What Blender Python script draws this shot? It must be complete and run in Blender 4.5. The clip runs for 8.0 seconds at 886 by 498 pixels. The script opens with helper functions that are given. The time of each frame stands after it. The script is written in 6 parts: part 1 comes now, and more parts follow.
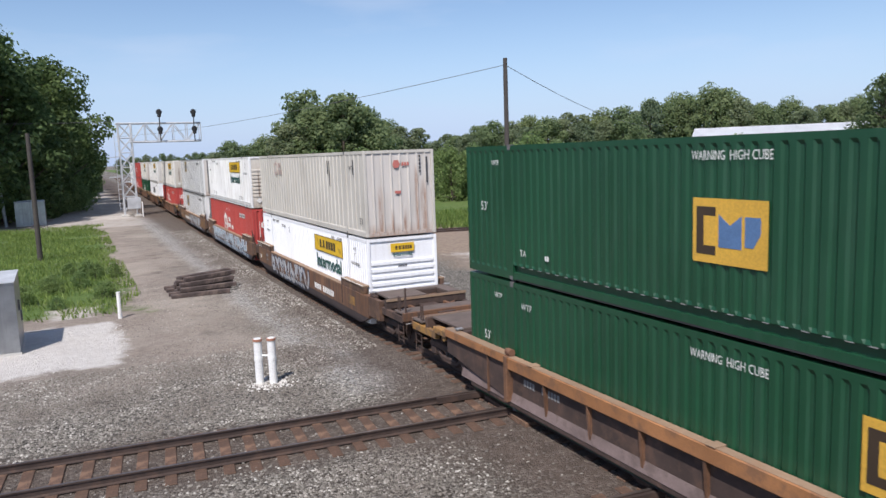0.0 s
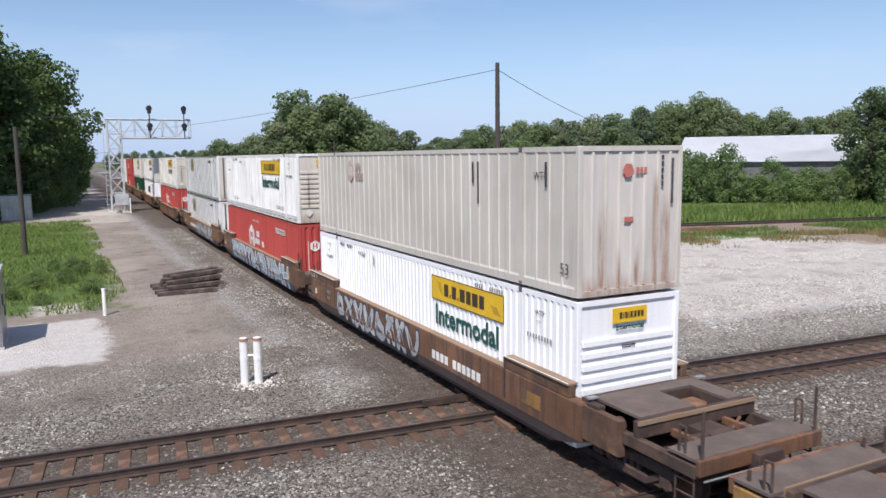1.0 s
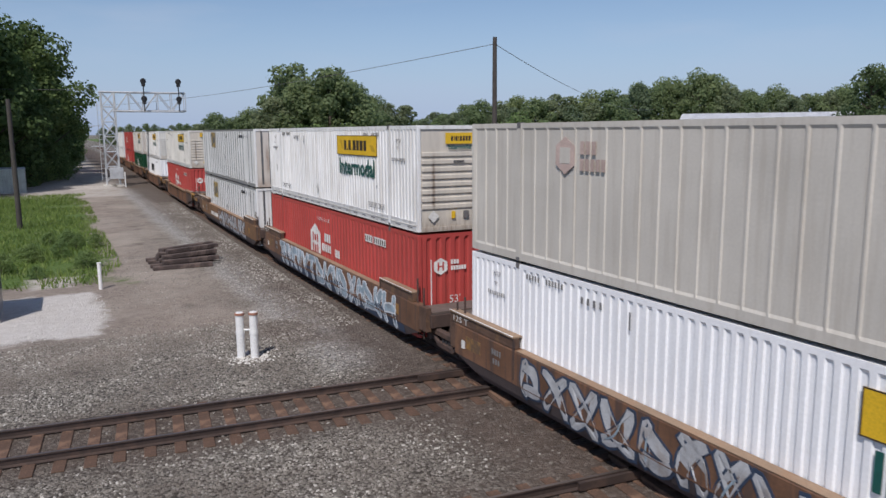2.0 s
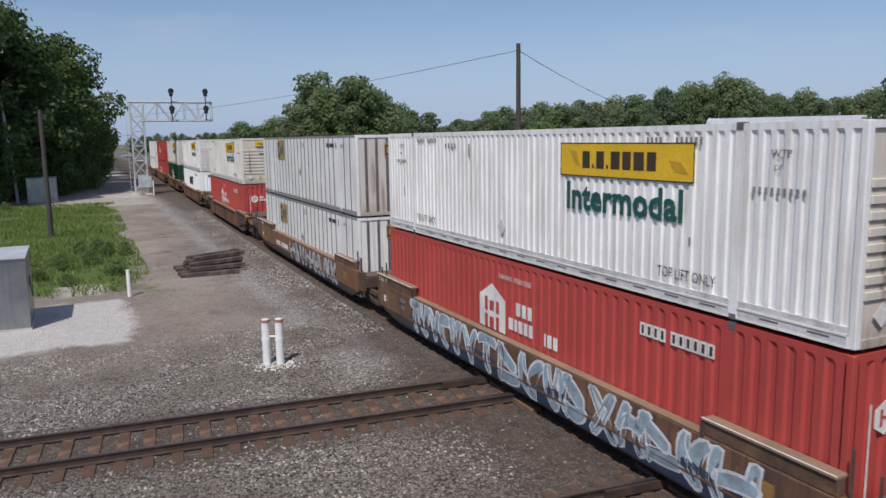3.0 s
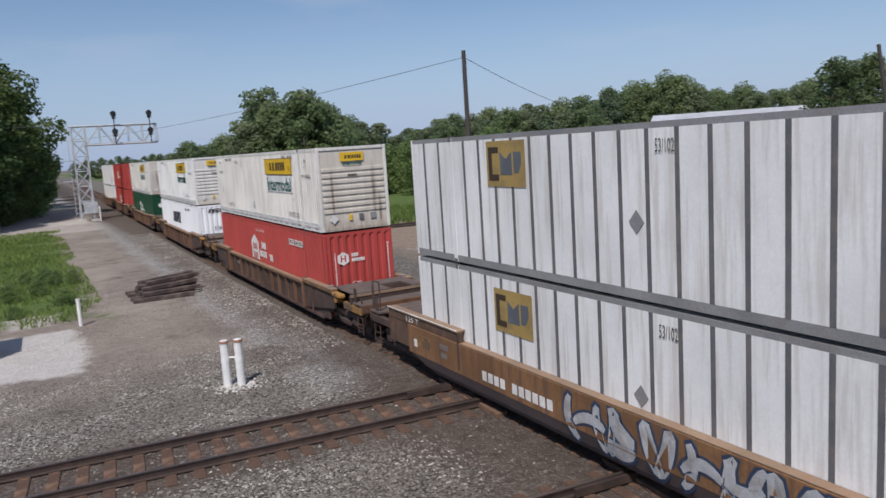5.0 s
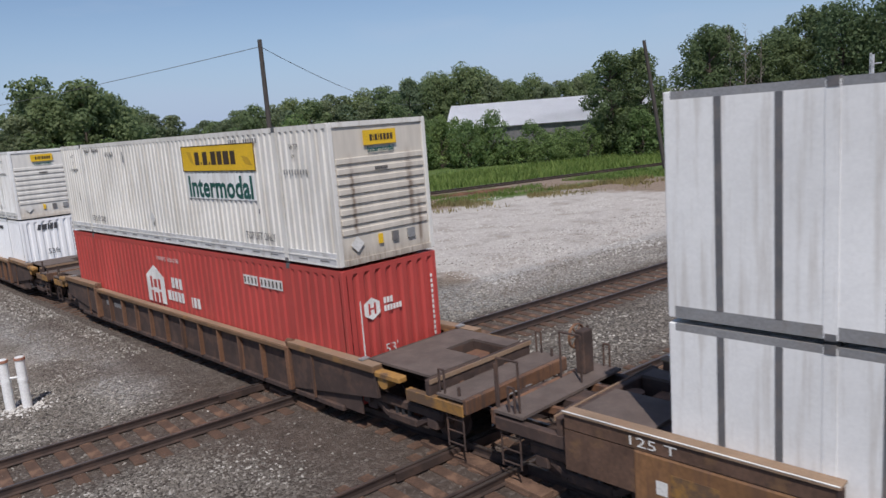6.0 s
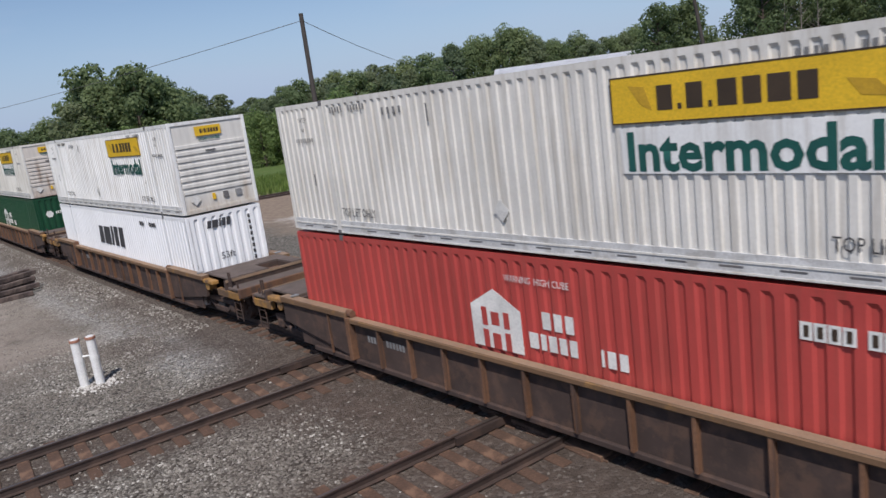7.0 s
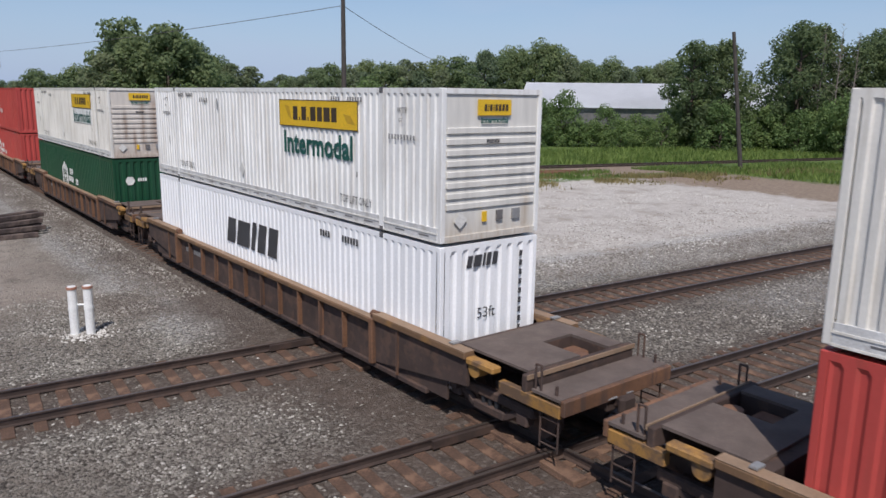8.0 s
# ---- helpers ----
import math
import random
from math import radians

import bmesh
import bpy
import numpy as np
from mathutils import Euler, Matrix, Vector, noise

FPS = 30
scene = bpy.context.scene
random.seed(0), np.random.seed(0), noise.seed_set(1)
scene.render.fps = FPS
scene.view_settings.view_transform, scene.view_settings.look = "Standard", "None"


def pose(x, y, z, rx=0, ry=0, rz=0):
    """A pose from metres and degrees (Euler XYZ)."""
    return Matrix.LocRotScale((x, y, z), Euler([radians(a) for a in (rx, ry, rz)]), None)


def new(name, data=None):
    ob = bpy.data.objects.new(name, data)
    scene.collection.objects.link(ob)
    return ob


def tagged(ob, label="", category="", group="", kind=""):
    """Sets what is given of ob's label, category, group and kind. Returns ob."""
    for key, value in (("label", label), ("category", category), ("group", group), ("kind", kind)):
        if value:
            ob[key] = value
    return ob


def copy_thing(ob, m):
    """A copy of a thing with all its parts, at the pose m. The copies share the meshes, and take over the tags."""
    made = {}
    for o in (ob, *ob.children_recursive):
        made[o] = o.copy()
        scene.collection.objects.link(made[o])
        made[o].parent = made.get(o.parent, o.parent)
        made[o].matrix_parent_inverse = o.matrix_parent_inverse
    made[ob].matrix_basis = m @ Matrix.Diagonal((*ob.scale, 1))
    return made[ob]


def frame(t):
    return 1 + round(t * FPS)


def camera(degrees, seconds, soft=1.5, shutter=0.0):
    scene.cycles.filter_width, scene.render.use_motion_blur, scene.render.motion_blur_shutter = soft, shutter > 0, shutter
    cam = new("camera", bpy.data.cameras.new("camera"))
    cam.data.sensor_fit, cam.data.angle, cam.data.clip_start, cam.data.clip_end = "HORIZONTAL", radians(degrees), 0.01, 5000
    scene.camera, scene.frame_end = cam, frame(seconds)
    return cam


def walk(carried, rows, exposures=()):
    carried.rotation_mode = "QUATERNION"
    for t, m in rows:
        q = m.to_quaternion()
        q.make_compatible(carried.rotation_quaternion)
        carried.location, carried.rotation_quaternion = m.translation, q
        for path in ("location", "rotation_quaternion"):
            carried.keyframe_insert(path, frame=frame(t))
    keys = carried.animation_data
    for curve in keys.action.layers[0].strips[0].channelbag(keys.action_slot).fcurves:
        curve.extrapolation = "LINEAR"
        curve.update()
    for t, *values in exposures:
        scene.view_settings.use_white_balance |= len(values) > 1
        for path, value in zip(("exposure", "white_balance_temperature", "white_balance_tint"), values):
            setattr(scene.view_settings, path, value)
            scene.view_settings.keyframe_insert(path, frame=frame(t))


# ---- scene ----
import itertools

# ---- camera: a hand-held turn from one standpoint, about 6 m above the rails ----
CAM_Z = 5.93
LENS = 61.5
TURN = [  # seconds, yaw, pitch, roll; 0 yaw looks along the train's track
    (0.0, -26.42, -7.37, 1.99), (0.5, -26.92, -7.29, 1.75), (1.0, -27.14, -7.15, 0.71), (2.3, -27.43, -9.28, 0.35),
    (2.5, -26.65, -8.50, 0.60), (3.0, -25.59, -8.49, 0.84), (3.5, -24.79, -8.40, 2.05), (4.0, -21.94, -8.57, 1.67),
    (4.5, -23.73, -7.91, 2.66), (5.0, -29.34, -7.99, 3.64), (5.2, -36.52, -8.79, 4.86), (6.3, -44.41, -9.74, 4.38),
    (6.5, -43.40, -9.89, 4.39), (6.7, -42.93, -10.45, 7.03), (7.0, -40.88, -11.94, 7.51), (7.5, -39.56, -10.91, 5.55),
    (8.0, -38.71, -11.61, -0.78)]
cam = camera(LENS, 8.0, soft=1.5, shutter=0.08)
EXPOSURE = [(0.0, 0.38, 6330, 15), (1.1, 0.38, 6330, 15), (2.2, -0.13, 6330, 15), (5.0, -0.10, 6330, 15), (6.4, -0.09, 6330, 15), (8.0, -0.03, 6330, 15)]
walk(cam, [(t, pose(0, 0, CAM_Z, 90 + p, r, y)) for t, y, p, r in TURN], EXPOSURE)

def bend(y):
    """How far the main track leans away to the right, y metres down the line."""
    return 0.012 * (math.sqrt((y - 30) ** 2 + 400) + (y - 30))


def bend_turn(y):
    """Its turn there, in degrees."""
    return -math.degrees(math.atan(0.012 * ((y - 30) / math.sqrt((y - 30) ** 2 + 400) + 1)))


# ---- sky and sun ----
SUN_EL, SHADOW = 54, (0.66, 0.75)      # elevation, way the shadows fall
world = bpy.data.worlds.new("sky")
scene.world = world
world.use_nodes = True
wn = world.node_tree
sky = wn.nodes.new("ShaderNodeTexSky")
sky.sky_type, sky.sun_disc = "NISHITA", False
sky.sun_elevation = radians(SUN_EL)
sky.sun_rotation = math.atan2(-SHADOW[0], -SHADOW[1])
sky.air_density, sky.dust_density, sky.ozone_density = 1.0, 0.6, 3.5
wt = wn.nodes.new("ShaderNodeTexCoord").outputs["Generated"]
wm = wn.nodes.new("ShaderNodeMapping")
wm.inputs["Scale"].default_value = (1.6, 1.6, 7.0)
wn.links.new(wt, wm.inputs[0])
cirrus = wn.nodes.new("ShaderNodeTexNoise")
cirrus.inputs["Scale"].default_value, cirrus.inputs["Detail"].default_value = 1.7, 7
wn.links.new(wm.outputs[0], cirrus.inputs["Vector"])
veil = wn.nodes.new("ShaderNodeMapRange")
veil.inputs[1].default_value, veil.inputs[2].default_value, veil.inputs[4].default_value = 0.48, 0.78, 0.48
wn.links.new(cirrus.outputs["Fac"], veil.inputs[0])
wmix = wn.nodes.new("ShaderNodeMix")
wmix.data_type = "RGBA"
wmix.inputs[7].default_value = (5.6, 6.2, 7.0, 1)
wn.links.new(veil.outputs[0], wmix.inputs[0])
wn.links.new(sky.outputs[0], wmix.inputs[6])
# summer haze towards the horizon
wz = wn.nodes.new("ShaderNodeSeparateXYZ")
wn.links.new(wt, wz.inputs[0])
haze = wn.nodes.new("ShaderNodeMapRange")
haze.interpolation_type = "SMOOTHSTEP"
haze.inputs[1].default_value, haze.inputs[2].default_value, haze.inputs[3].default_value, haze.inputs[4].default_value = -0.02, 0.20, 0.75, 0.0
wn.links.new(wz.outputs[2], haze.inputs[0])
whaze = wn.nodes.new("ShaderNodeMix")
whaze.data_type = "RGBA"
whaze.inputs[7].default_value = (3.6, 4.9, 7.3, 1)
wn.links.new(haze.outputs[0], whaze.inputs[0])
wn.links.new(wmix.outputs[2], whaze.inputs[6])
wn.links.new(whaze.outputs[2], wn.nodes["Background"].inputs[0])
wn.nodes["Background"].inputs[1].default_value = 0.10
sun = new("sun", bpy.data.lights.new("sun", "SUN"))
sun.data.energy, sun.data.angle, sun.data.color = 4.1, radians(0.6), (1.0, 0.95, 0.87)
sd = Vector((SHADOW[0], SHADOW[1], -math.tan(radians(SUN_EL)) * math.hypot(*SHADOW)))
sun.rotation_euler = sd.to_track_quat("-Z", "Y").to_euler()


# ---- materials ----
def nodes_of(name):
    m = bpy.data.materials.new(name)
    m.use_nodes = True
    return m, m.node_tree, m.node_tree.nodes["Principled BSDF"]


def noise_tex(nt, vec, scale, detail=4, rough=0.6):
    n = nt.nodes.new("ShaderNodeTexNoise")
    n.inputs["Scale"].default_value, n.inputs["Detail"].default_value, n.inputs["Roughness"].default_value = scale, detail, rough
    nt.links.new(vec, n.inputs["Vector"])
    return n.outputs["Fac"]


def calc(nt, op, a, b=None, c=None, clamp=False):
    n = nt.nodes.new("ShaderNodeMath")
    n.operation, n.use_clamp = op, clamp
    for i, v in enumerate((a, b, c)):
        if v is None:
            continue
        if isinstance(v, (int, float)):
            n.inputs[i].default_value = v
        else:
            nt.links.new(v, n.inputs[i])
    return n.outputs[0]


def ramp(nt, fac, lo, hi, a=0.0, b=1.0):
    n = nt.nodes.new("ShaderNodeMapRange")
    n.clamp = True
    for i, v in enumerate((lo, hi, a, b)):
        n.inputs[i + 1].default_value = v
    nt.links.new(fac, n.inputs[0])
    return n.outputs[0]


def blend(nt, fac, a, b, kind="MIX"):
    n = nt.nodes.new("ShaderNodeMix")
    n.data_type, n.blend_type = "RGBA", kind
    for i, v in ((0, fac), (6, a), (7, b)):
        if isinstance(v, (int, float)):
            n.inputs[i].default_value = v
        elif isinstance(v, tuple):
            n.inputs[i].default_value = (*v, 1)
        else:
            nt.links.new(v, n.inputs[i])
    return n.outputs[2]


def stretch(nt, vec, s):
    n = nt.nodes.new("ShaderNodeMapping")
    n.inputs["Scale"].default_value = s
    nt.links.new(vec, n.inputs[0])
    return n.outputs[0]


def bumped(nt, bsdf, height, strength, dist=0.02):
    b = nt.nodes.new("ShaderNodeBump")
    b.inputs["Strength"].default_value, b.inputs["Distance"].default_value = strength, dist
    nt.links.new(height, b.inputs["Height"])
    nt.links.new(b.outputs[0], bsdf.inputs["Normal"])


def surface(name, col, rough=0.6, metal=0.0, grain=(30, 0.15), blot=(1.2, 0.25), dirt=None, amount=0.5, streaks=False, bump=0.15, edge=(0.5, 0.62)):
    """Paint, metal, wood or stone: a base colour varied at two scales, with dirt or rust in patches or in vertical runs."""
    m, nt, b = nodes_of(name)
    tc = nt.nodes.new("ShaderNodeTexCoord").outputs["Object"]
    fine, wide = noise_tex(nt, tc, grain[0]), noise_tex(nt, tc, blot[0], 3)
    c = blend(nt, 1.0, col, blend(nt, ramp(nt, fine, 0.3, 0.7), (1 - grain[1],) * 3, (1 + grain[1],) * 3), "MULTIPLY")
    c = blend(nt, 1.0, c, blend(nt, ramp(nt, wide, 0.3, 0.7), (1 - blot[1],) * 3, (1 + blot[1] * 0.5,) * 3), "MULTIPLY")
    if dirt:
        v = stretch(nt, tc, (5.5, 5.5, 0.35)) if streaks else tc
        d = noise_tex(nt, v, 1.0 if streaks else 2.4, 6, 0.65)
        d = calc(nt, "MULTIPLY", ramp(nt, d, *edge), amount)
        d2 = calc(nt, "MULTIPLY", ramp(nt, noise_tex(nt, tc, 11, 5, 0.7), 0.6, 0.72), amount * 0.6)
        c = blend(nt, calc(nt, "MAXIMUM", d, d2), c, dirt)
    nt.links.new(c, b.inputs["Base Color"])
    b.inputs["Roughness"].default_value, b.inputs["Metallic"].default_value = rough, metal
    nt.links.new(ramp(nt, fine, 0.2, 0.8, max(rough - 0.12, 0.05), min(rough + 0.12, 1)), b.inputs["Roughness"])
    bumped(nt, b, fine, bump, 0.01)
    return m


WHITE = surface("white_paint", (0.80, 0.80, 0.78), 0.5, grain=(22, 0.05), blot=(0.5, 0.13), dirt=(0.38, 0.33, 0.27), amount=0.36, streaks=True, bump=0.02)
CLEAN = surface("clean_white_paint", (0.85, 0.86, 0.87), 0.45, grain=(22, 0.05), blot=(0.5, 0.06), dirt=(0.45, 0.42, 0.38), amount=0.10, streaks=True, bump=0.02)
IVORY = surface("ivory_paint", (0.70, 0.68, 0.63), 0.55, grain=(22, 0.05), blot=(0.6, 0.14), dirt=(0.36, 0.31, 0.24), amount=0.36, streaks=True, bump=0.02)
BEIGE = surface("weathered_beige_paint", (0.56, 0.53, 0.47), 0.6, grain=(22, 0.05), blot=(0.4, 0.16), dirt=(0.34, 0.29, 0.23), amount=0.25, streaks=True, bump=0.02)
SKIRT = surface("grimy_grey_brown_skirt", (0.10, 0.075, 0.07), 0.85, blot=(1.2, 0.3), dirt=(0.06, 0.045, 0.04), amount=0.6)
RUST = surface("rusty_steel", (0.17, 0.085, 0.05), 0.8, blot=(2, 0.35), dirt=(0.28, 0.15, 0.08), amount=0.6)
RED = surface("faded_red_paint", (0.45, 0.062, 0.052), 0.5, grain=(22, 0.05), blot=(0.5, 0.15), dirt=(0.26, 0.06, 0.045), amount=0.35, streaks=True, bump=0.02)
GREEN = surface("dark_green_paint", (0.008, 0.060, 0.026), 0.42, grain=(22, 0.05), blot=(0.5, 0.16), dirt=(0.03, 0.08, 0.05), amount=0.3, streaks=True, bump=0.02)
POST = surface("grey_steel_post", (0.13, 0.13, 0.135), 0.6, dirt=(0.2, 0.16, 0.13), amount=0.4)
GREYEDGE = surface("galvanised_rail", (0.33, 0.33, 0.33), 0.5, metal=0.3, dirt=(0.2, 0.17, 0.14), amount=0.4)
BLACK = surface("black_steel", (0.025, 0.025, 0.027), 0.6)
CAR_BROWN = surface("faded_brown_car_paint", (0.175, 0.088, 0.048), 0.7, grain=(16, 0.2), blot=(0.6, 0.45), dirt=(0.062, 0.042, 0.036), amount=0.75, streaks=True)
CAR_GRIMY = surface("grimy_brown_car_paint", (0.115, 0.066, 0.044), 0.75, grain=(14, 0.25), blot=(1.6, 0.45), dirt=(0.21, 0.12, 0.055), amount=0.6, edge=(0.52, 0.66))
CAR_DARK = surface("dark_brown_steel_with_dirt_patches", (0.062, 0.040, 0.033), 0.85, blot=(1.5, 0.35), dirt=(0.15, 0.085, 0.055), amount=0.4)
CAR_ORANGE = surface("faded_orange_car_paint", (0.225, 0.115, 0.05), 0.65, grain=(16, 0.2), blot=(0.6, 0.4), dirt=(0.12, 0.065, 0.042), amount=0.7, streaks=True)
CHORD_WORN = surface("worn_brown_orange_chord_paint", (0.17, 0.098, 0.052), 0.7, blot=(0.7, 0.3), dirt=(0.34, 0.18, 0.05), amount=0.45, edge=(0.56, 0.66))
CHORD = surface("orange_chord_paint", (0.33, 0.15, 0.06), 0.65, blot=(0.9, 0.25), dirt=(0.14, 0.08, 0.05), amount=0.6)
LOGO_OLD = surface("faded_amber_panel", (0.36, 0.25, 0.08), 0.6, blot=(1, 0.2), dirt=(0.2, 0.15, 0.09), amount=0.5)
INK_GREY = surface("faint_grey_lettering", (0.22, 0.22, 0.22), 0.6)
CAR_YELLOW = surface("worn_yellow_car_paint", (0.36, 0.19, 0.05), 0.7, blot=(1.2, 0.3), dirt=(0.10, 0.065, 0.045), amount=0.9, edge=(0.42, 0.58))
LEDGE = surface("dusty_tan_ledge", (0.28, 0.192, 0.125), 0.8, dirt=(0.25, 0.15, 0.09), amount=0.6)
DECK = surface("dusty_grey_brown_deck", (0.125, 0.096, 0.082), 0.9, blot=(2, 0.25), dirt=(0.09, 0.065, 0.055), amount=0.5)
SIGN_YELLOW = surface("yellow_sign", (0.72, 0.45, 0.02), 0.5, blot=(1, 0.1))
LOGO_AMBER = surface("amber_panel", (0.62, 0.36, 0.05), 0.5, blot=(1, 0.12))
INK_BROWN = surface("dark_brown_lettering", (0.05, 0.032, 0.018), 0.6)
INK_GREEN = surface("dark_green_lettering", (0.01, 0.09, 0.075), 0.5)
INK_BLUE = surface("blue_lettering", (0.10, 0.19, 0.36), 0.5)
INK_FADED = surface("faded_slate_lettering", (0.13, 0.145, 0.165), 0.6)
INK_WHITE = surface("white_lettering", (0.75, 0.74, 0.70), 0.6)
INK_DARK = surface("dark_grey_lettering", (0.055, 0.055, 0.06), 0.6)
INK_RED = surface("faded_red_lettering", (0.50, 0.16, 0.13), 0.6)
INK_PALE = surface("worn_pale_red_lettering", (0.52, 0.40, 0.35), 0.6)
SPRAY = [surface("pale_blue_spray", (0.31, 0.40, 0.46), 0.6, blot=(3, 0.35), dirt=(0.20, 0.22, 0.24), amount=0.6), surface("white_spray", (0.62, 0.64, 0.66), 0.6, blot=(3, 0.25)),
         surface("dark_blue_spray", (0.03, 0.05, 0.09), 0.6), surface("silver_spray", (0.44, 0.45, 0.46), 0.5, blot=(3, 0.25), dirt=(0.26, 0.21, 0.17), amount=0.5)]
STEEL_RAIL = surface("brown_rail_steel", (0.078, 0.056, 0.048), 0.6, metal=0.4, dirt=(0.12, 0.078, 0.06), amount=0.6)
RAIL_TOP = surface("worn_rail_head", (0.19, 0.155, 0.135), 0.4, metal=0.7)
TIE = surface("weathered_timber", (0.115, 0.066, 0.043), 0.9, grain=(25, 0.4), blot=(2.5, 0.4), dirt=(0.21, 0.125, 0.078), amount=0.6)
OLD_TIE = surface("dark_creosoted_timber", (0.075, 0.055, 0.05), 0.9, grain=(20, 0.35), blot=(2.5, 0.35), dirt=(0.16, 0.12, 0.10), amount=0.6)
PIPE = surface("white_plastic_pipe", (0.78, 0.78, 0.76), 0.4, blot=(3, 0.08))
CAP = surface("rusty_red_cap", (0.42, 0.20, 0.13), 0.7)
ALU = surface("dull_aluminium", (0.42, 0.43, 0.44), 0.36, metal=0.9, grain=(60, 0.08), blot=(1.2, 0.25), dirt=(0.30, 0.31, 0.32), amount=0.5, streaks=True, bump=0.02)
ALU_PAINT = surface("silver_painted_steel", (0.52, 0.54, 0.56), 0.5, metal=0.2)
DARK_POLE = surface("dark_pole_wood", (0.06, 0.052, 0.046), 0.9, grain=(18, 0.3))
CONCRETE = surface("pale_concrete", (0.55, 0.53, 0.49), 0.9)
ROOF_WHITE = surface("white_metal_roof", (0.80, 0.82, 0.85), 0.5, blot=(0.2, 0.06))
WALL_GREY = surface("dark_grey_wall", (0.12, 0.12, 0.125), 0.8)
BRICK_RED = surface("red_brown_roof", (0.22, 0.11, 0.09), 0.9)
BARK = surface("bark", (0.085, 0.065, 0.05), 0.95, grain=(10, 0.35), bump=0.6)
TWIG = surface("dry_twigs", (0.24, 0.21, 0.18), 0.95)
FLANGE = surface("dusty_pinkish_flange", (0.17, 0.125, 0.115), 0.85, blot=(1.4, 0.3), dirt=(0.09, 0.065, 0.055), amount=0.6)
SILL = surface("scuffed_grey_white_sill", (0.60, 0.60, 0.59), 0.6, blot=(3, 0.2), dirt=(0.33, 0.31, 0.28), amount=0.6)
GLASS_DARK = surface("dark_signal_lens", (0.02, 0.02, 0.02), 0.2)


def stained(name, base, stain, spots, edge, strength=0.9):
    """Old container-end paint with run-off stains: spots of (x, low, high, half width) in the end's own plane, and a rusty lower edge."""
    m, nt, b = nodes_of(name)
    tc = nt.nodes.new("ShaderNodeTexCoord").outputs["Object"]
    sep = nt.nodes.new("ShaderNodeSeparateXYZ")
    nt.links.new(tc, sep.inputs[0])
    x, z = sep.outputs[0], sep.outputs[2]
    runs = noise_tex(nt, stretch(nt, tc, (9, 9, 0.9)), 1.0, 6, 0.7)
    fine = noise_tex(nt, tc, 26, 5, 0.7)
    c = blend(nt, ramp(nt, noise_tex(nt, stretch(nt, tc, (4, 4, 0.5)), 1.0, 4), 0.35, 0.7), base, tuple(v * 0.80 for v in base))
    total = calc(nt, "MULTIPLY", ramp(nt, z, edge, 0.03), ramp(nt, runs, 0.30, 0.62))
    for x0, low, high, half in spots:
        near = ramp(nt, calc(nt, "ABSOLUTE", calc(nt, "SUBTRACT", x, x0)), half, half * 0.15)
        span = calc(nt, "MULTIPLY", ramp(nt, z, low - 0.15, low + 0.1), ramp(nt, z, high + 0.25, high - 0.35))
        total = calc(nt, "MAXIMUM", total, calc(nt, "MULTIPLY", calc(nt, "MULTIPLY", near, span), ramp(nt, runs, 0.30, 0.55)))
    total = calc(nt, "MULTIPLY", total, ramp(nt, fine, 0.25, 0.6, strength * 0.55, strength))
    c = blend(nt, total, c, blend(nt, fine, stain, tuple(v * 1.8 for v in stain)))
    nt.links.new(c, b.inputs["Base Color"])
    b.inputs["Roughness"].default_value = 0.65
    bumped(nt, b, fine, 0.08, 0.01)
    return m


END_BEIGE = stained("beige_paint_with_rust_runs", (0.62, 0.58, 0.53), (0.17, 0.075, 0.035), [(-0.72, 0.1, 1.5, 0.12), (0.62, 0.1, 2.2, 0.09), (0.88, 0.1, 1.7, 0.17), (0.15, 0.1, 0.8, 0.1), (-0.3, 0.1, 0.7, 0.08)], 0.45)
END_SOOTY = stained("ivory_paint_with_soot_runs", (0.62, 0.57, 0.49), (0.11, 0.07, 0.045), [(-0.80, 0.65, 2.1, 0.085), (0.74, 0.5, 2.2, 0.12), (0.95, 0.2, 1.2, 0.10)], 0.42)
END_TAN = stained("white_paint_with_brown_stains", (0.64, 0.59, 0.53), (0.17, 0.10, 0.06), [(-0.66, 0.8, 1.9, 0.14), (0.62, 0.1, 2.5, 0.34), (0.08, 0.2, 2.6, 0.16), (-0.3, 0.1, 1.2, 0.12)], 0.50, 0.8)
END_DINGY = stained("ivory_paint_with_dingy_lower_edge", (0.70, 0.68, 0.63), (0.24, 0.17, 0.10), [(0.9, 0.1, 0.9, 0.2)], 0.50, 0.7)


def foliage(name, a, b_, thin=0.42):
    m, nt, b = nodes_of(name)
    geo = nt.nodes.new("ShaderNodeNewGeometry")
    info = nt.nodes.new("ShaderNodeObjectInfo")
    tc = nt.nodes.new("ShaderNodeTexCoord").outputs["Object"]
    c = blend(nt, geo.outputs["Random Per Island"], a, b_)
    c = blend(nt, 1.0, c, blend(nt, ramp(nt, noise_tex(nt, tc, 0.35, 3), 0.3, 0.7), (0.72, 0.74, 0.7), (1.2, 1.15, 1.1)), "MULTIPLY")
    c = blend(nt, 1.0, c, blend(nt, info.outputs["Random"], (0.85, 0.9, 0.9), (1.15, 1.08, 1.0)), "MULTIPLY")
    nt.links.new(c, b.inputs["Base Color"])
    b.inputs["Roughness"].default_value = 0.65
    b.inputs["Specular IOR Level"].default_value = 0.25
    t = nt.nodes.new("ShaderNodeBsdfTranslucent")
    nt.links.new(c, t.inputs[0])
    mix = nt.nodes.new("ShaderNodeMixShader")
    mix.inputs[0].default_value = thin
    nt.links.new(b.outputs[0], mix.inputs[1])
    nt.links.new(t.outputs[0], mix.inputs[2])
    nt.links.new(mix.outputs[0], nt.nodes["Material Output"].inputs[0])
    return m


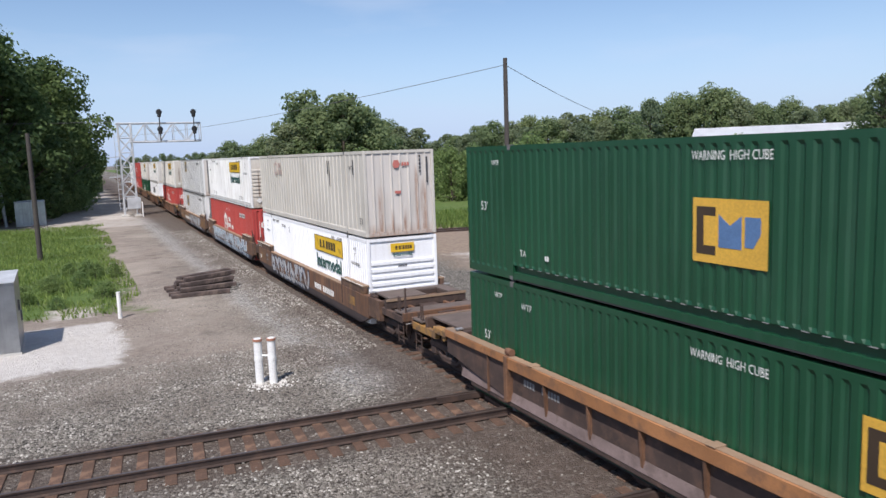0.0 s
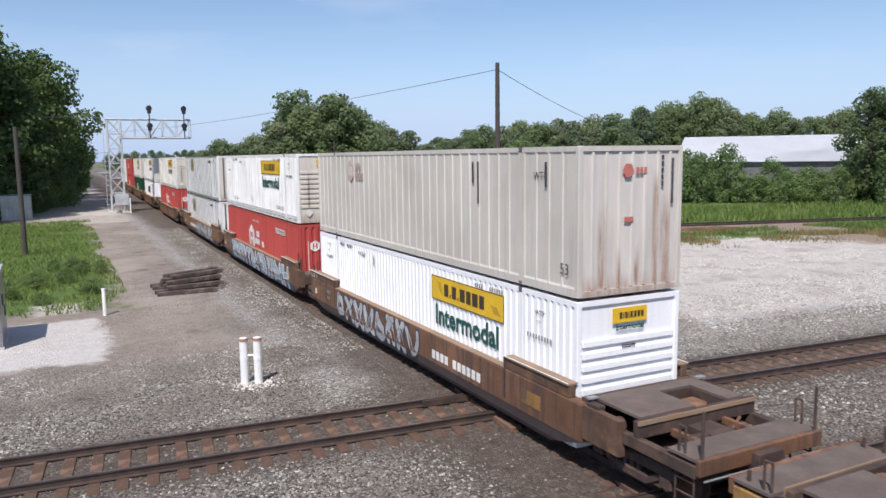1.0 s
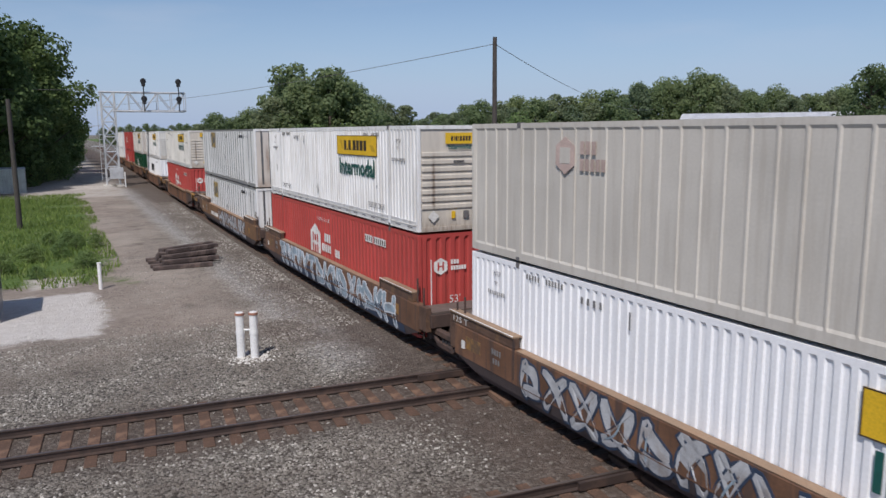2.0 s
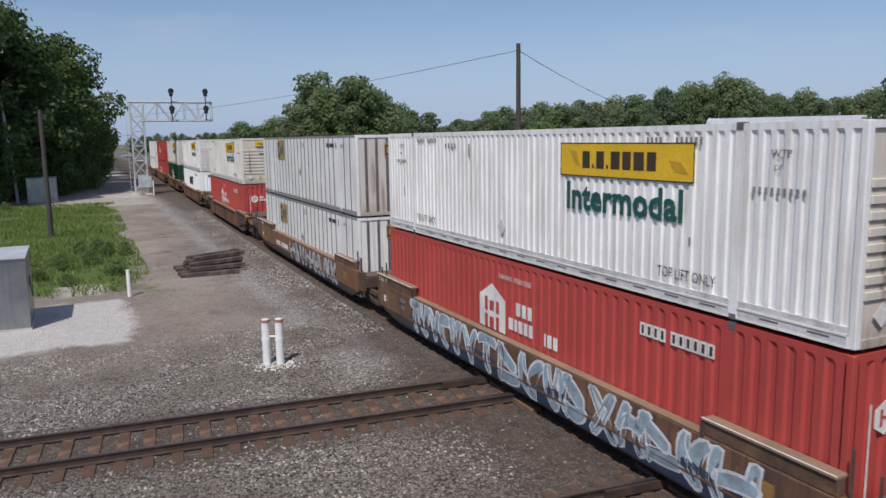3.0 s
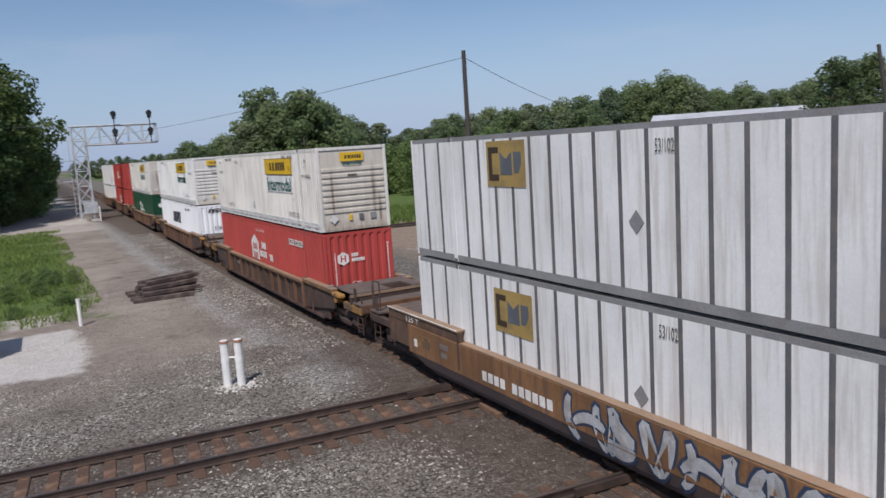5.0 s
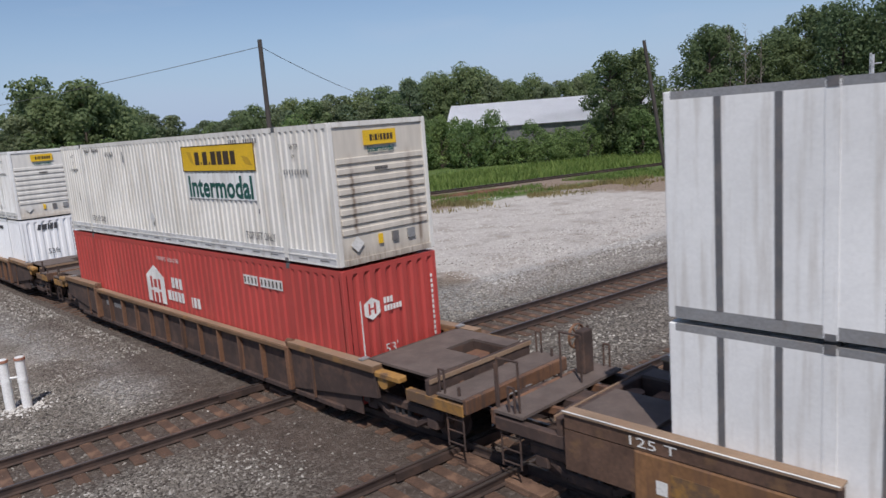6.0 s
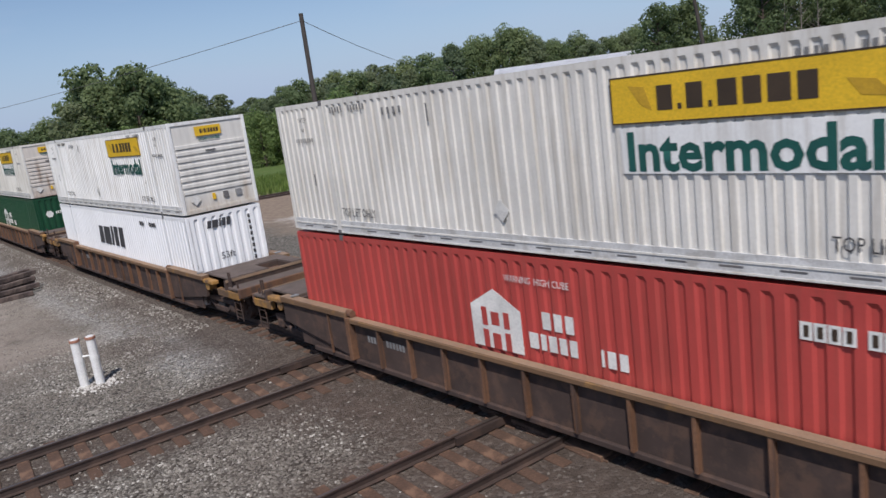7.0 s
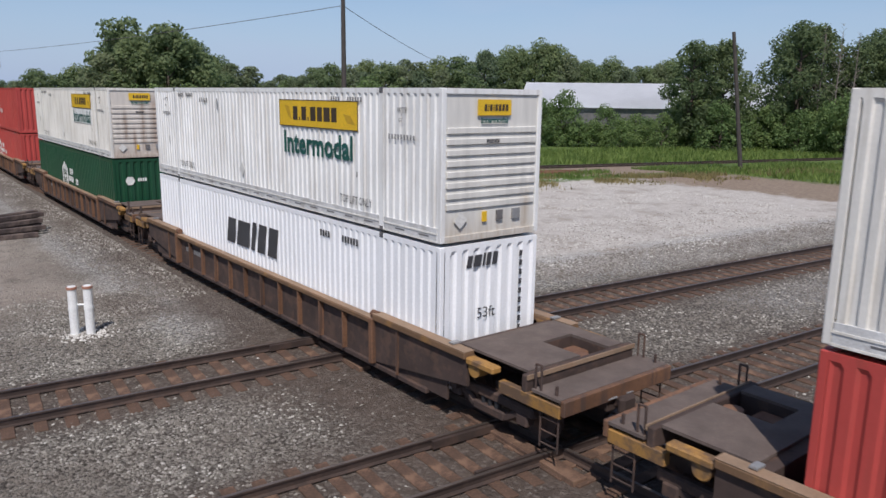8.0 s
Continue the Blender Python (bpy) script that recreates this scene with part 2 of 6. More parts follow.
LEAF = foliage("tree_leaves", (0.062, 0.11, 0.042), (0.15, 0.225, 0.088), 0.5)
# these two far leaf colours are lifted paler to paint in distance haze
LEAF_FAR = foliage("far_leaves_with_painted_haze", (0.15, 0.205, 0.125), (0.25, 0.305, 0.19), 0.55)
LEAF_MID = foliage("mid_green_leaves_with_painted_haze", (0.135, 0.195, 0.10), (0.245, 0.315, 0.16), 0.55)
LEAF_DUSK = foliage("deep_green_leaves", (0.105, 0.155, 0.08), (0.195, 0.26, 0.13), 0.55)
LEAF_BUSH = foliage("bright_bush_leaves", (0.135, 0.215, 0.08), (0.255, 0.355, 0.145), 0.52)
GRASS = foliage("grass_blades", (0.115, 0.195, 0.045), (0.24, 0.32, 0.10))
DRY_GRASS = foliage("dry_grass_blades", (0.22, 0.19, 0.09), (0.32, 0.28, 0.14))


def ground_material():
    m, nt, b = nodes_of("gravel_and_dirt_ground")
    pos = nt.nodes.new("ShaderNodeNewGeometry").outputs["Position"]
    sep = nt.nodes.new("ShaderNodeSeparateXYZ")
    nt.links.new(pos, sep.inputs[0])
    px, py = sep.outputs[0], sep.outputs[1]
    wob = calc(nt, "SUBTRACT", noise_tex(nt, pos, 0.35, 6, 0.65), 0.5)
    wob2 = calc(nt, "SUBTRACT", noise_tex(nt, pos, 1.8, 6, 0.7), 0.5)

    def zone(x0, x1, y0, y1, soft=0.8, rag=4.0, skew=0.0):
        """1 inside a ragged rectangle whose y edges follow y = y0 + skew * x."""
        y = calc(nt, "SUBTRACT", py, calc(nt, "MULTIPLY", px, skew))
        d = calc(nt, "MINIMUM", calc(nt, "MINIMUM", calc(nt, "SUBTRACT", px, x0), calc(nt, "SUBTRACT", x1, px)),
                 calc(nt, "MINIMUM", calc(nt, "SUBTRACT", y, y0), calc(nt, "SUBTRACT", y1, y)))
        d = calc(nt, "ADD", d, calc(nt, "ADD", calc(nt, "MULTIPLY", wob, rag), calc(nt, "MULTIPLY", wob2, rag * 0.45)))
        return ramp(nt, d, -soft, soft)

    vor = nt.nodes.new("ShaderNodeTexVoronoi")
    vor.inputs["Scale"].default_value = 17
    nt.links.new(pos, vor.inputs["Vector"])
    stone = nt.nodes.new("ShaderNodeSeparateColor")
    nt.links.new(vor.outputs["Color"], stone.inputs[0])
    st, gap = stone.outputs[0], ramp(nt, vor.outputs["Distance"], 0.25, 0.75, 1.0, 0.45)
    fine = noise_tex(nt, pos, 45, 3, 0.7)
    mid = noise_tex(nt, pos, 3.5, 6, 0.7)
    broad = noise_tex(nt, pos, 0.6, 5, 0.65)
    gravel = blend(nt, ramp(nt, st, 0.15, 0.95), (0.06, 0.054, 0.046), (0.37, 0.345, 0.30))
    # shade in the gaps between stones is painted into the gravel colour
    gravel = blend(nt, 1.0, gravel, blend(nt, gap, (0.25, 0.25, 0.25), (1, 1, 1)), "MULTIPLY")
    gravel = blend(nt, ramp(nt, broad, 0.40, 0.7, 0, 0.45), gravel, (0.165, 0.145, 0.125))
    dirt = blend(nt, ramp(nt, mid, 0.25, 0.75), (0.20, 0.165, 0.138), (0.33, 0.285, 0.243))
    dirt = blend(nt, ramp(nt, fine, 0.55, 0.75, 0, 0.5), dirt, (0.36, 0.33, 0.30))
    dirt = blend(nt, ramp(nt, broad, 0.54, 0.66, 0, 0.7), dirt, (0.115, 0.098, 0.085))
    wide = noise_tex(nt, pos, 0.17, 4, 0.6)
    dirt = blend(nt, ramp(nt, wide, 0.46, 0.60, 0, 0.65), dirt, (0.37, 0.325, 0.275))
    gravel = blend(nt, ramp(nt, mid, 0.56, 0.72, 0, 0.5), gravel, (0.115, 0.10, 0.088))
    chalk = blend(nt, ramp(nt, mid, 0.3, 0.75), (0.41, 0.37, 0.33), (0.60, 0.57, 0.53))
    chalk = blend(nt, ramp(nt, broad, 0.50, 0.66, 0, 0.6), chalk, (0.30, 0.255, 0.215))
    chalk = blend(nt, ramp(nt, fine, 0.6, 0.75, 0, 0.6), chalk, (0.33, 0.29, 0.25))
    soil = blend(nt, ramp(nt, mid, 0.3, 0.7), (0.20, 0.15, 0.115), (0.34, 0.27, 0.205))
    grime = blend(nt, ramp(nt, mid, 0.3, 0.7), (0.065, 0.050, 0.041), (0.135, 0.105, 0.086))
    grime = blend(nt, ramp(nt, st, 0.7, 1.0, 0, 0.45), grime, (0.22, 0.19, 0.165))
    turf = blend(nt, ramp(nt, mid, 0.3, 0.7), (0.06, 0.11, 0.025), (0.13, 0.19, 0.055))
    turf = blend(nt, ramp(nt, broad, 0.5, 0.75, 0, 0.5), turf, (0.20, 0.19, 0.10))

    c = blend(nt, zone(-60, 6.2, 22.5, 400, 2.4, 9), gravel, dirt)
    strip = blend(nt, st, (0.13, 0.128, 0.122), (0.52, 0.51, 0.48))
    c = blend(nt, calc(nt, "MULTIPLY", zone(6.0, 9.0, 18, 90, 0.5, 2.2), 0.85), c, strip)
    c = blend(nt, zone(-60, 1.6, 33.5, 84, 0.5, 5), c, turf)
    c = blend(nt, zone(-200, -8, 60, 600, 0.8, 5), c, turf)
    pad = blend(nt, ramp(nt, mid, 0.3, 0.75), (0.47, 0.44, 0.41), (0.60, 0.58, 0.55))
    c = blend(nt, zone(-14, 0.95, 24.5, 31.6, 0.25, 2.6), c, blend(nt, ramp(nt, fine, 0.6, 0.75, 0, 0.5), pad, (0.36, 0.33, 0.30)))
    c = blend(nt, calc(nt, "MULTIPLY", zone(-3.5, 6.2, 80, 300, 1.0, 4), 0.6), c, chalk)
    c = blend(nt, zone(1.5, 5.8, 91, 97, 0.4, 3), c, chalk)
    c = blend(nt, zone(-1.4, 0.4, 33, 35.5, 0.3, 2.4), c, chalk)
    c = blend(nt, zone(19, 90, 19.5, 60, 1.5, 6, -0.12), c, soil)
    c = blend(nt, zone(20.5, 48, 20.5, 41.5, 0.8, 6, -0.09), c, chalk)
    c = blend(nt, calc(nt, "MULTIPLY", zone(21, 60, 11.6, 14.1, 0.8, 2.4, -0.09), 0.6), c, strip)
    c = blend(nt, calc(nt, "MULTIPLY", zone(16, 60, 17.8, 21.5, 0.5, 1.6, -0.09), 0.6), c, strip)
    c = blend(nt, zone(38, 400, 47, 49.5, 0.6, 2.5, -0.22), c, turf)
    c = blend(nt, zone(28, 900, 60.5, 900, 0.6, 3, -0.3), c, turf)
    c = blend(nt, zone(58, 900, 21, 60, 1.0, 5, -0.05), c, turf)
    # oil and brake dust along the tracks
    c = blend(nt, calc(nt, "MULTIPLY", zone(-200, 60, -60, 14.6, 1.0, 3.0, -0.09), 0.28), c, grime)
    c = blend(nt, calc(nt, "MULTIPLY", zone(6.9, 12.8, -200, 700, 0.8, 1.6), 0.92), c, grime)
    c = blend(nt, calc(nt, "MULTIPLY", zone(-200, 300, 14.3, 17.4, 0.5, 1.6, -0.09), 0.85), c, grime)
    c = blend(nt, calc(nt, "MULTIPLY", zone(-200, 300, 7.9, 11.1, 0.5, 1.6, -0.09), 0.85), c, grime)
    c = blend(nt, calc(nt, "MULTIPLY", zone(6.6, 13.5, 3.5, 14.6, 1.0, 3.5), 0.85), c, grime)
    c = blend(nt, calc(nt, "MULTIPLY", zone(5.3, 6.9, 20.8, 23.6, 0.3, 1.6), 0.8), c, grime)
    nt.links.new(c, b.inputs["Base Color"])
    b.inputs["Roughness"].default_value = 0.95
    b.inputs["Specular IOR Level"].default_value = 0.2
    h = calc(nt, "ADD", calc(nt, "MULTIPLY", vor.outputs["Distance"], -1.0), fine)
    bumped(nt, b, h, 0.85, 0.04)
    return m


GROUND = ground_material()


def stone_material():
    m, nt, b = nodes_of("loose_ballast_stone")
    geo = nt.nodes.new("ShaderNodeNewGeometry")
    tc = nt.nodes.new("ShaderNodeTexCoord").outputs["Object"]
    pick = geo.outputs["Random Per Island"]
    c = blend(nt, ramp(nt, pick, 0.0, 0.7), (0.085, 0.076, 0.065), (0.29, 0.268, 0.232))
    c = blend(nt, ramp(nt, pick, 0.80, 1.0), c, (0.56, 0.535, 0.485))
    c = blend(nt, ramp(nt, noise_tex(nt, tc, 0.45, 4), 0.40, 0.62, 0.0, 0.85), c, (0.125, 0.105, 0.088))
    nt.links.new(c, b.inputs["Base Color"])
    b.inputs["Roughness"].default_value = 0.9
    return m


STONE = stone_material()


# ---- mesh helpers ----
def mesh_of(name, bm, material):
    me = bpy.data.meshes.new(name)
    bm.to_mesh(me)
    bm.free()
    me.materials.append(material)
    return me


def part(name, bm, material, parent=None, label=""):
    ob = new(name, mesh_of(name, bm, material))
    ob.parent = parent
    return tagged(ob, label)


def thing(name, label, category, m=None, group="", kind=""):
    ob = new(name)
    ob.empty_display_size = 0.3
    if m is not None:
        ob.matrix_basis = m
    return tagged(ob, label, category, group, kind)


def bx(bm, x0, x1, y0, y1, z0, z1, bevel=0.0):
    v = bmesh.ops.create_cube(bm, size=1.0, matrix=Matrix.Translation(((x0 + x1) / 2, (y0 + y1) / 2, (z0 + z1) / 2)) @ Matrix.Diagonal((x1 - x0, y1 - y0, z1 - z0, 1)))["verts"]
    if bevel:
        bmesh.ops.bevel(bm, geom=list({e for a in v for e in a.link_edges}), offset=bevel, segments=1, affect="EDGES")
    return bm


def box(*a, bevel=0.0):
    return bx(bmesh.new(), *a, bevel=bevel)


def rod(bm, a, b, r, seg=8, r2=None):
    a, b = Vector(a), Vector(b)
    m = Matrix.Translation((a + b) / 2) @ (b - a).to_track_quat("Z", "Y").to_matrix().to_4x4()
    bmesh.ops.create_cone(bm, cap_ends=True, segments=seg, radius1=r, radius2=r if r2 is None else r2, depth=(b - a).length, matrix=m)
    return bm


def poly(bm, pts, place, depth=0.004):
    """A flat shape with thickness: pts in its own plane, place(u, v, d) puts them in space."""
    top = [bm.verts.new(place(u, v, depth)) for u, v in pts]
    low = [bm.verts.new(place(u, v, -0.002)) for u, v in pts]
    bm.faces.new(top)
    for i in range(len(pts)):
        j = (i + 1) % len(pts)
        bm.faces.new((top[j], top[i], low[i], low[j]))
    return bm


def corrugated(bm, a0, a1, z0, z1, place, pitch, prof, depth, close=0.10):
    """An upright corrugated sheet: prof gives (share of the pitch, share of the depth); its waves run out at top and bottom."""
    n = max(1, round((a1 - a0) / pitch))
    p = (a1 - a0) / n
    line = [(a0 + (i + s) * p, d * depth) for i in range(n) for s, d in prof] + [(a1, prof[0][1] * depth)]
    rows = [(z0, 0.0), (z0 + close, 1.0), (z1 - close, 1.0), (z1, 0.0)] if close else [(z0, 1.0), (z1, 1.0)]
    grid = [[bm.verts.new(place(a, d * k, z)) for a, d in line] for z, k in rows]
    for r, s in zip(grid, grid[1:]):
        for i in range(len(line) - 1):
            bm.faces.new((r[i], r[i + 1], s[i + 1], s[i]))
    return bm


# ---- ground and tracks ----
def ground():
    bm = bmesh.new()
    xs = [-2500, -300, -60, 0, 20, 60, 300, 2500]
    v = [[bm.verts.new((x, y, -0.2)) for x in xs] for y in xs]
    for i in range(len(xs) - 1):
        for j in range(len(xs) - 1):
            bm.faces.new((v[i][j], v[i][j + 1], v[i + 1][j + 1], v[i + 1][j]))
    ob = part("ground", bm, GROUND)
    tagged(ob, "grey gravel and brown dirt ground with chalky and grassy patches", "ground", kind="structure")


SKEW = math.atan(-0.09)


def rail_bm(length):
    bm = bmesh.new()
    prof = [(-0.07, -0.17), (0.07, -0.17), (0.07, -0.155), (0.012, -0.135), (0.012, -0.04), (0.036, -0.03), (0.036, -0.004),
            (-0.036, -0.004), (-0.036, -0.03), (-0.012, -0.04), (-0.012, -0.135), (-0.07, -0.155)]
    a = [bm.verts.new((0, y, z)) for y, z in prof]
    b = [bm.verts.new((length, y, z)) for y, z in prof]
    for i in range(len(prof)):
        j = (i + 1) % len(prof)
        bm.faces.new((a[i], a[j], b[j], b[i]))
    return bm


TIE_MESH = mesh_of("tie", box(-0.115, 0.115, -1.3, 1.3, -0.32, -0.168, bevel=0.012), TIE)


def track(label, m, length, near):
    """A track along its own x: two rails with bright heads, and timber ties; those within near are single pieces."""
    rng = random.Random(int(length))
    t = thing("railway_track", label, "railway track", m, kind="structure")
    for y in (-0.7525, 0.7525):
        r = part("rail", rail_bm(length), STEEL_RAIL, t)
        r.location = (0, y, 0)
        part("rail_head", box(0, length, y - 0.031, y + 0.031, -0.012, 0.0), RAIL_TOP, t, "worn shiny running surface")
    rest = bmesh.new()
    x = 0.3
    while x < length - 0.2:
        p = Matrix.Translation((x + rng.uniform(-0.03, 0.03), rng.uniform(-0.06, 0.06), rng.uniform(-0.012, 0.01))) @ Matrix.Rotation(rng.uniform(-0.02, 0.02), 4, "Z")
        if near[0] < x < near[1]:
            ob = new("tie", TIE_MESH)
            ob.parent, ob.matrix_basis = t, p
        else:
            bmesh.ops.create_cube(rest, size=1.0, matrix=p @ Matrix.Translation((0, 0, -0.244)) @ Matrix.Diagonal((0.23, 2.6, 0.152, 1)))
        x += 0.535
    tagged(part("ties", rest, TIE, t), kind="stuff")
    return t


def crossing_track(y_at_0, label):
    return track(label, Matrix.Translation((-40, y_at_0 + 3.6, 0)) @ Matrix.Rotation(SKEW, 4, "Z"), 130, (34, 86))


ground()
crossing_track(15.92, "rusty crossing track on weathered brown timber ties")
crossing_track(9.55, "second crossing track on dark grimy timber ties")
MAIN = track("main track under the freight train, on grimy ballast", Matrix.Translation((9.83, -60, 0)) @ Matrix.Rotation(math.pi / 2, 4, "Z"), 420, (62, 130))
for ob in MAIN.children:       # lay it along the gentle bend
    if ob.name.startswith("tie") and len(ob.data.vertices) < 60:
        ob.location.y -= bend(ob.location.x - 60)
        continue
    bm = bmesh.new()
    bm.from_mesh(ob.data)
    for k in range(1, 42):
        if not ob.name.startswith("tie"):
            bmesh.ops.bisect_plane(bm, geom=bm.verts[:] + bm.edges[:] + bm.faces[:], plane_co=(k * 10, 0, 0), plane_no=(1, 0, 0))
    for v in bm.verts:
        v.co.y -= bend(v.co.x - 60)
    bm.to_mesh(ob.data)
    bm.free()
track("far track beside a strip of grass", Matrix.Translation((20, 54.0, -0.05)) @ Matrix.Rotation(math.atan(-0.28), 4, "Z"), 140, (10, 60))


def guard_rails():
    """Inner rails and timbers of the two diamonds where the tracks cross."""
    for k, yc in enumerate((15.92 - 0.09 * 9.83, 9.55 - 0.09 * 9.83)):
        t = thing("track_crossing", "steel guard rails where two tracks cross", "track crossing", Matrix.Translation((9.83, yc, 0)) @ Matrix.Rotation(SKEW, 4, "Z"), group="track crossings", kind="structure")
        for y in (-0.64, 0.64):
            part("guard_rail", box(-2.4, 2.4, y - 0.035, y + 0.035, -0.15, -0.006), STEEL_RAIL, t)
        for x in (-1.0, 1.0):
            part("timber", box(x - 0.15, x + 0.15, -1.6, 1.6, -0.25, -0.1, bevel=0.01), TIE, t)


guard_rails()


# ---- lineside things ----
def vent_pipes():
    for k, (x, y, h) in enumerate(((4.14, 20.14, 1.20), (4.47, 19.95, 1.22))):
        t = thing("vent_pipe", "white plastic vent pipe with rusty cap standing in gravel", "pipe", Matrix.Translation((x, y, -0.2)), group="vent pipes")
        part("pipe", rod(bmesh.new(), (0, 0, -0.1), (0, 0, h), 0.11, 20), PIPE, t)
        part("collar", rod(bmesh.new(), (0, 0, h * 0.55), (0, 0, h * 0.62), 0.12, 20), PIPE, t)
        part("cap", rod(bmesh.new(), (0, 0, h), (0, 0, h + 0.06), 0.128, 20), CAP, t, "rusty red cap")
        part("rim", rod(bmesh.new(), (0, 0, h + 0.06), (0, 0, h + 0.075), 0.10, 20), PIPE, t)
        if k == 0:
            part("tie_bar", rod(bmesh.new(), (0, 0, h * 0.66), (0.33, -0.19, h * 0.66), 0.025, 8), PIPE, t)


def tie_stack():
    rng = random.Random(4)
    for layer, count in enumerate((5, 4, 4, 2)):
        for k in range(count):
            m = Matrix.Translation((4.95 + 0.12 * layer + rng.uniform(-0.22, 0.22), 35.2 + k * 0.66 + layer * 0.40, -0.2 + 0.10 + 0.205 * layer)) @ Matrix.Rotation(rng.uniform(-0.07, 0.07) + 0.02 + 0.11 * layer, 4, "Z") @ Matrix.Rotation(rng.uniform(-0.03, 0.015), 4, "Y")
            ob = part("old_railway_tie", box(-1.3, 1.3, -0.115, 0.115, -0.10, 0.10, bevel=0.02), OLD_TIE)
            ob.matrix_basis = m
            tagged(ob, "dark old timber tie lying in a loose stack", "timber", "old railway ties")


def marker_post(x, y, h, label):
    t = thing("marker_post", label, "post", Matrix.Translation((x, y, -0.2)), group="marker posts")
    part("post", rod(bmesh.new(), (0, 0, -0.1), (0, 0, h), 0.075, 14), PIPE, t)
    part("cap", rod(bmesh.new(), (0, 0, h), (0, 0, h + 0.03), 0.085, 14), PIPE, t)


def cabinet(x, y, w, d, h, label, turn=0.0):
    """A metal equipment cabinet with a slightly sloping seamed lid, door edges, latches and a red tag."""
    t = thing("equipment_cabinet", label, "cabinet", Matrix.Translation((x, y, -0.2)) @ Matrix.Rotation(turn, 4, "Z"), group="equipment cabinets")
    bm = bmesh.new()
    bx(bm, -w, 0, 0, d, 0.08, h)
    for v in bm.verts:
        if v.co.z > 1 and v.co.y > d / 2:
            v.co.z += 0.10
    bmesh.ops.bevel(bm, geom=bm.edges[:], offset=0.012, segments=2, affect="EDGES")
    part("body", bm, ALU, t)
    part("base", box(-w - 0.03, 0.03, -0.03, d + 0.03, -0.05, 0.08), CONCRETE, t)
    for k in range(4):
        bm = box(-w - 0.04 + k * (w + 0.08) / 4, -w - 0.06 + (k + 1) * (w + 0.08) / 4, -0.06, d + 0.05, h, h + 0.035)
        for v in bm.verts:
            if v.co.y > d / 2:
                v.co.z += 0.10
        part("lid_panel", bm, ALU_PAINT, t, "pale folded metal lid panel")
    for k in range(1, 4):
        part("door_seam", box(-w + k * w / 4 - 0.006, -w + k * w / 4 + 0.006, -0.006, 0.0, 0.12, h - 0.04), POST, t)
    part("side_latch", box(0.0, 0.05, d * 0.4, d * 0.4 + 0.08, h * 0.55, h * 0.7), POST, t)
    part("side_latch", box(0.0, 0.05, d * 0.7, d * 0.7 + 0.08, h * 0.35, h * 0.5), POST, t)
    part("red_tag", box(-w * 0.45, -w * 0.45 + 0.3, -0.05, -0.031, 0.02, 0.10), surface_red, t, "small red tag")
    return t


surface_red = surface("red_tag_paint", (0.35, 0.08, 0.08), 0.6)


def pole(name, label, x, y, h, r, mat, lean=(0, 0)):
    t = thing(name, label, "pole", Matrix.Translation((x, y, -0.2)))
    part("shaft", rod(bmesh.new(), (0, 0, -0.3), (lean[0], lean[1], h), r, 12, r * 0.75), mat, t)
    return t


def antenna_mast(x, y, h):
    t = thing("antenna_mast", "slender galvanised mast with small antenna arms on top", "mast", Matrix.Translation((x, y, -0.2)))
    part("lower_tube", rod(bmesh.new(), (0, 0, -0.2), (-0.6, 0, h * 0.55), 0.17, 10, 0.15), ALU_PAINT, t)
    part("upper_tube", rod(bmesh.new(), (-0.6, 0, h * 0.55), (-1.1, 0, h), 0.10, 10, 0.07), ALU_PAINT, t)
    c = Vector((-1.1, 0, h))
    for z in (0.0, -0.55):
        part("arm", rod(bmesh.new(), c + Vector((-0.9, 0, z)), c + Vector((1.0, 0, z)), 0.045, 6), ALU_PAINT, t)
    for dx, a, b in ((-0.9, -0.2, 0.9), (0.2, -0.9, 0.4), (1.0, -1.2, 0.1), (0.6, -1.2, -0.5)):
        part("antenna", rod(bmesh.new(), c + Vector((dx, 0, a)), c + Vector((dx, 0, b)), 0.05, 6), ALU_PAINT, t)
    part("arm", rod(bmesh.new(), c + Vector((0.2, 0, -1.2)), c + Vector((1.0, 0, -1.2)), 0.045, 6), ALU_PAINT, t)


def signal_head(t, x, y, z):
    part("signal_backplate", rod(bmesh.new(), (x, y - 0.03, z), (x, y + 0.03, z), 0.33, 18), BLACK, t, "black round backplate")
    bm = box(x - 0.2, x + 0.2, y - 0.22, y + 0.2, z - 0.58, z + 0.32, bevel=0.06)
    h = part("signal_head", bm, BLACK, t, "black signal lamp housing")
    for k in range(3):
        part("hood", rod(bmesh.new(), (x, y - 0.5, z + 0.22 - 0.3 * k), (x, y - 0.2, z + 0.22 - 0.3 * k), 0.12, 10), BLACK, h)


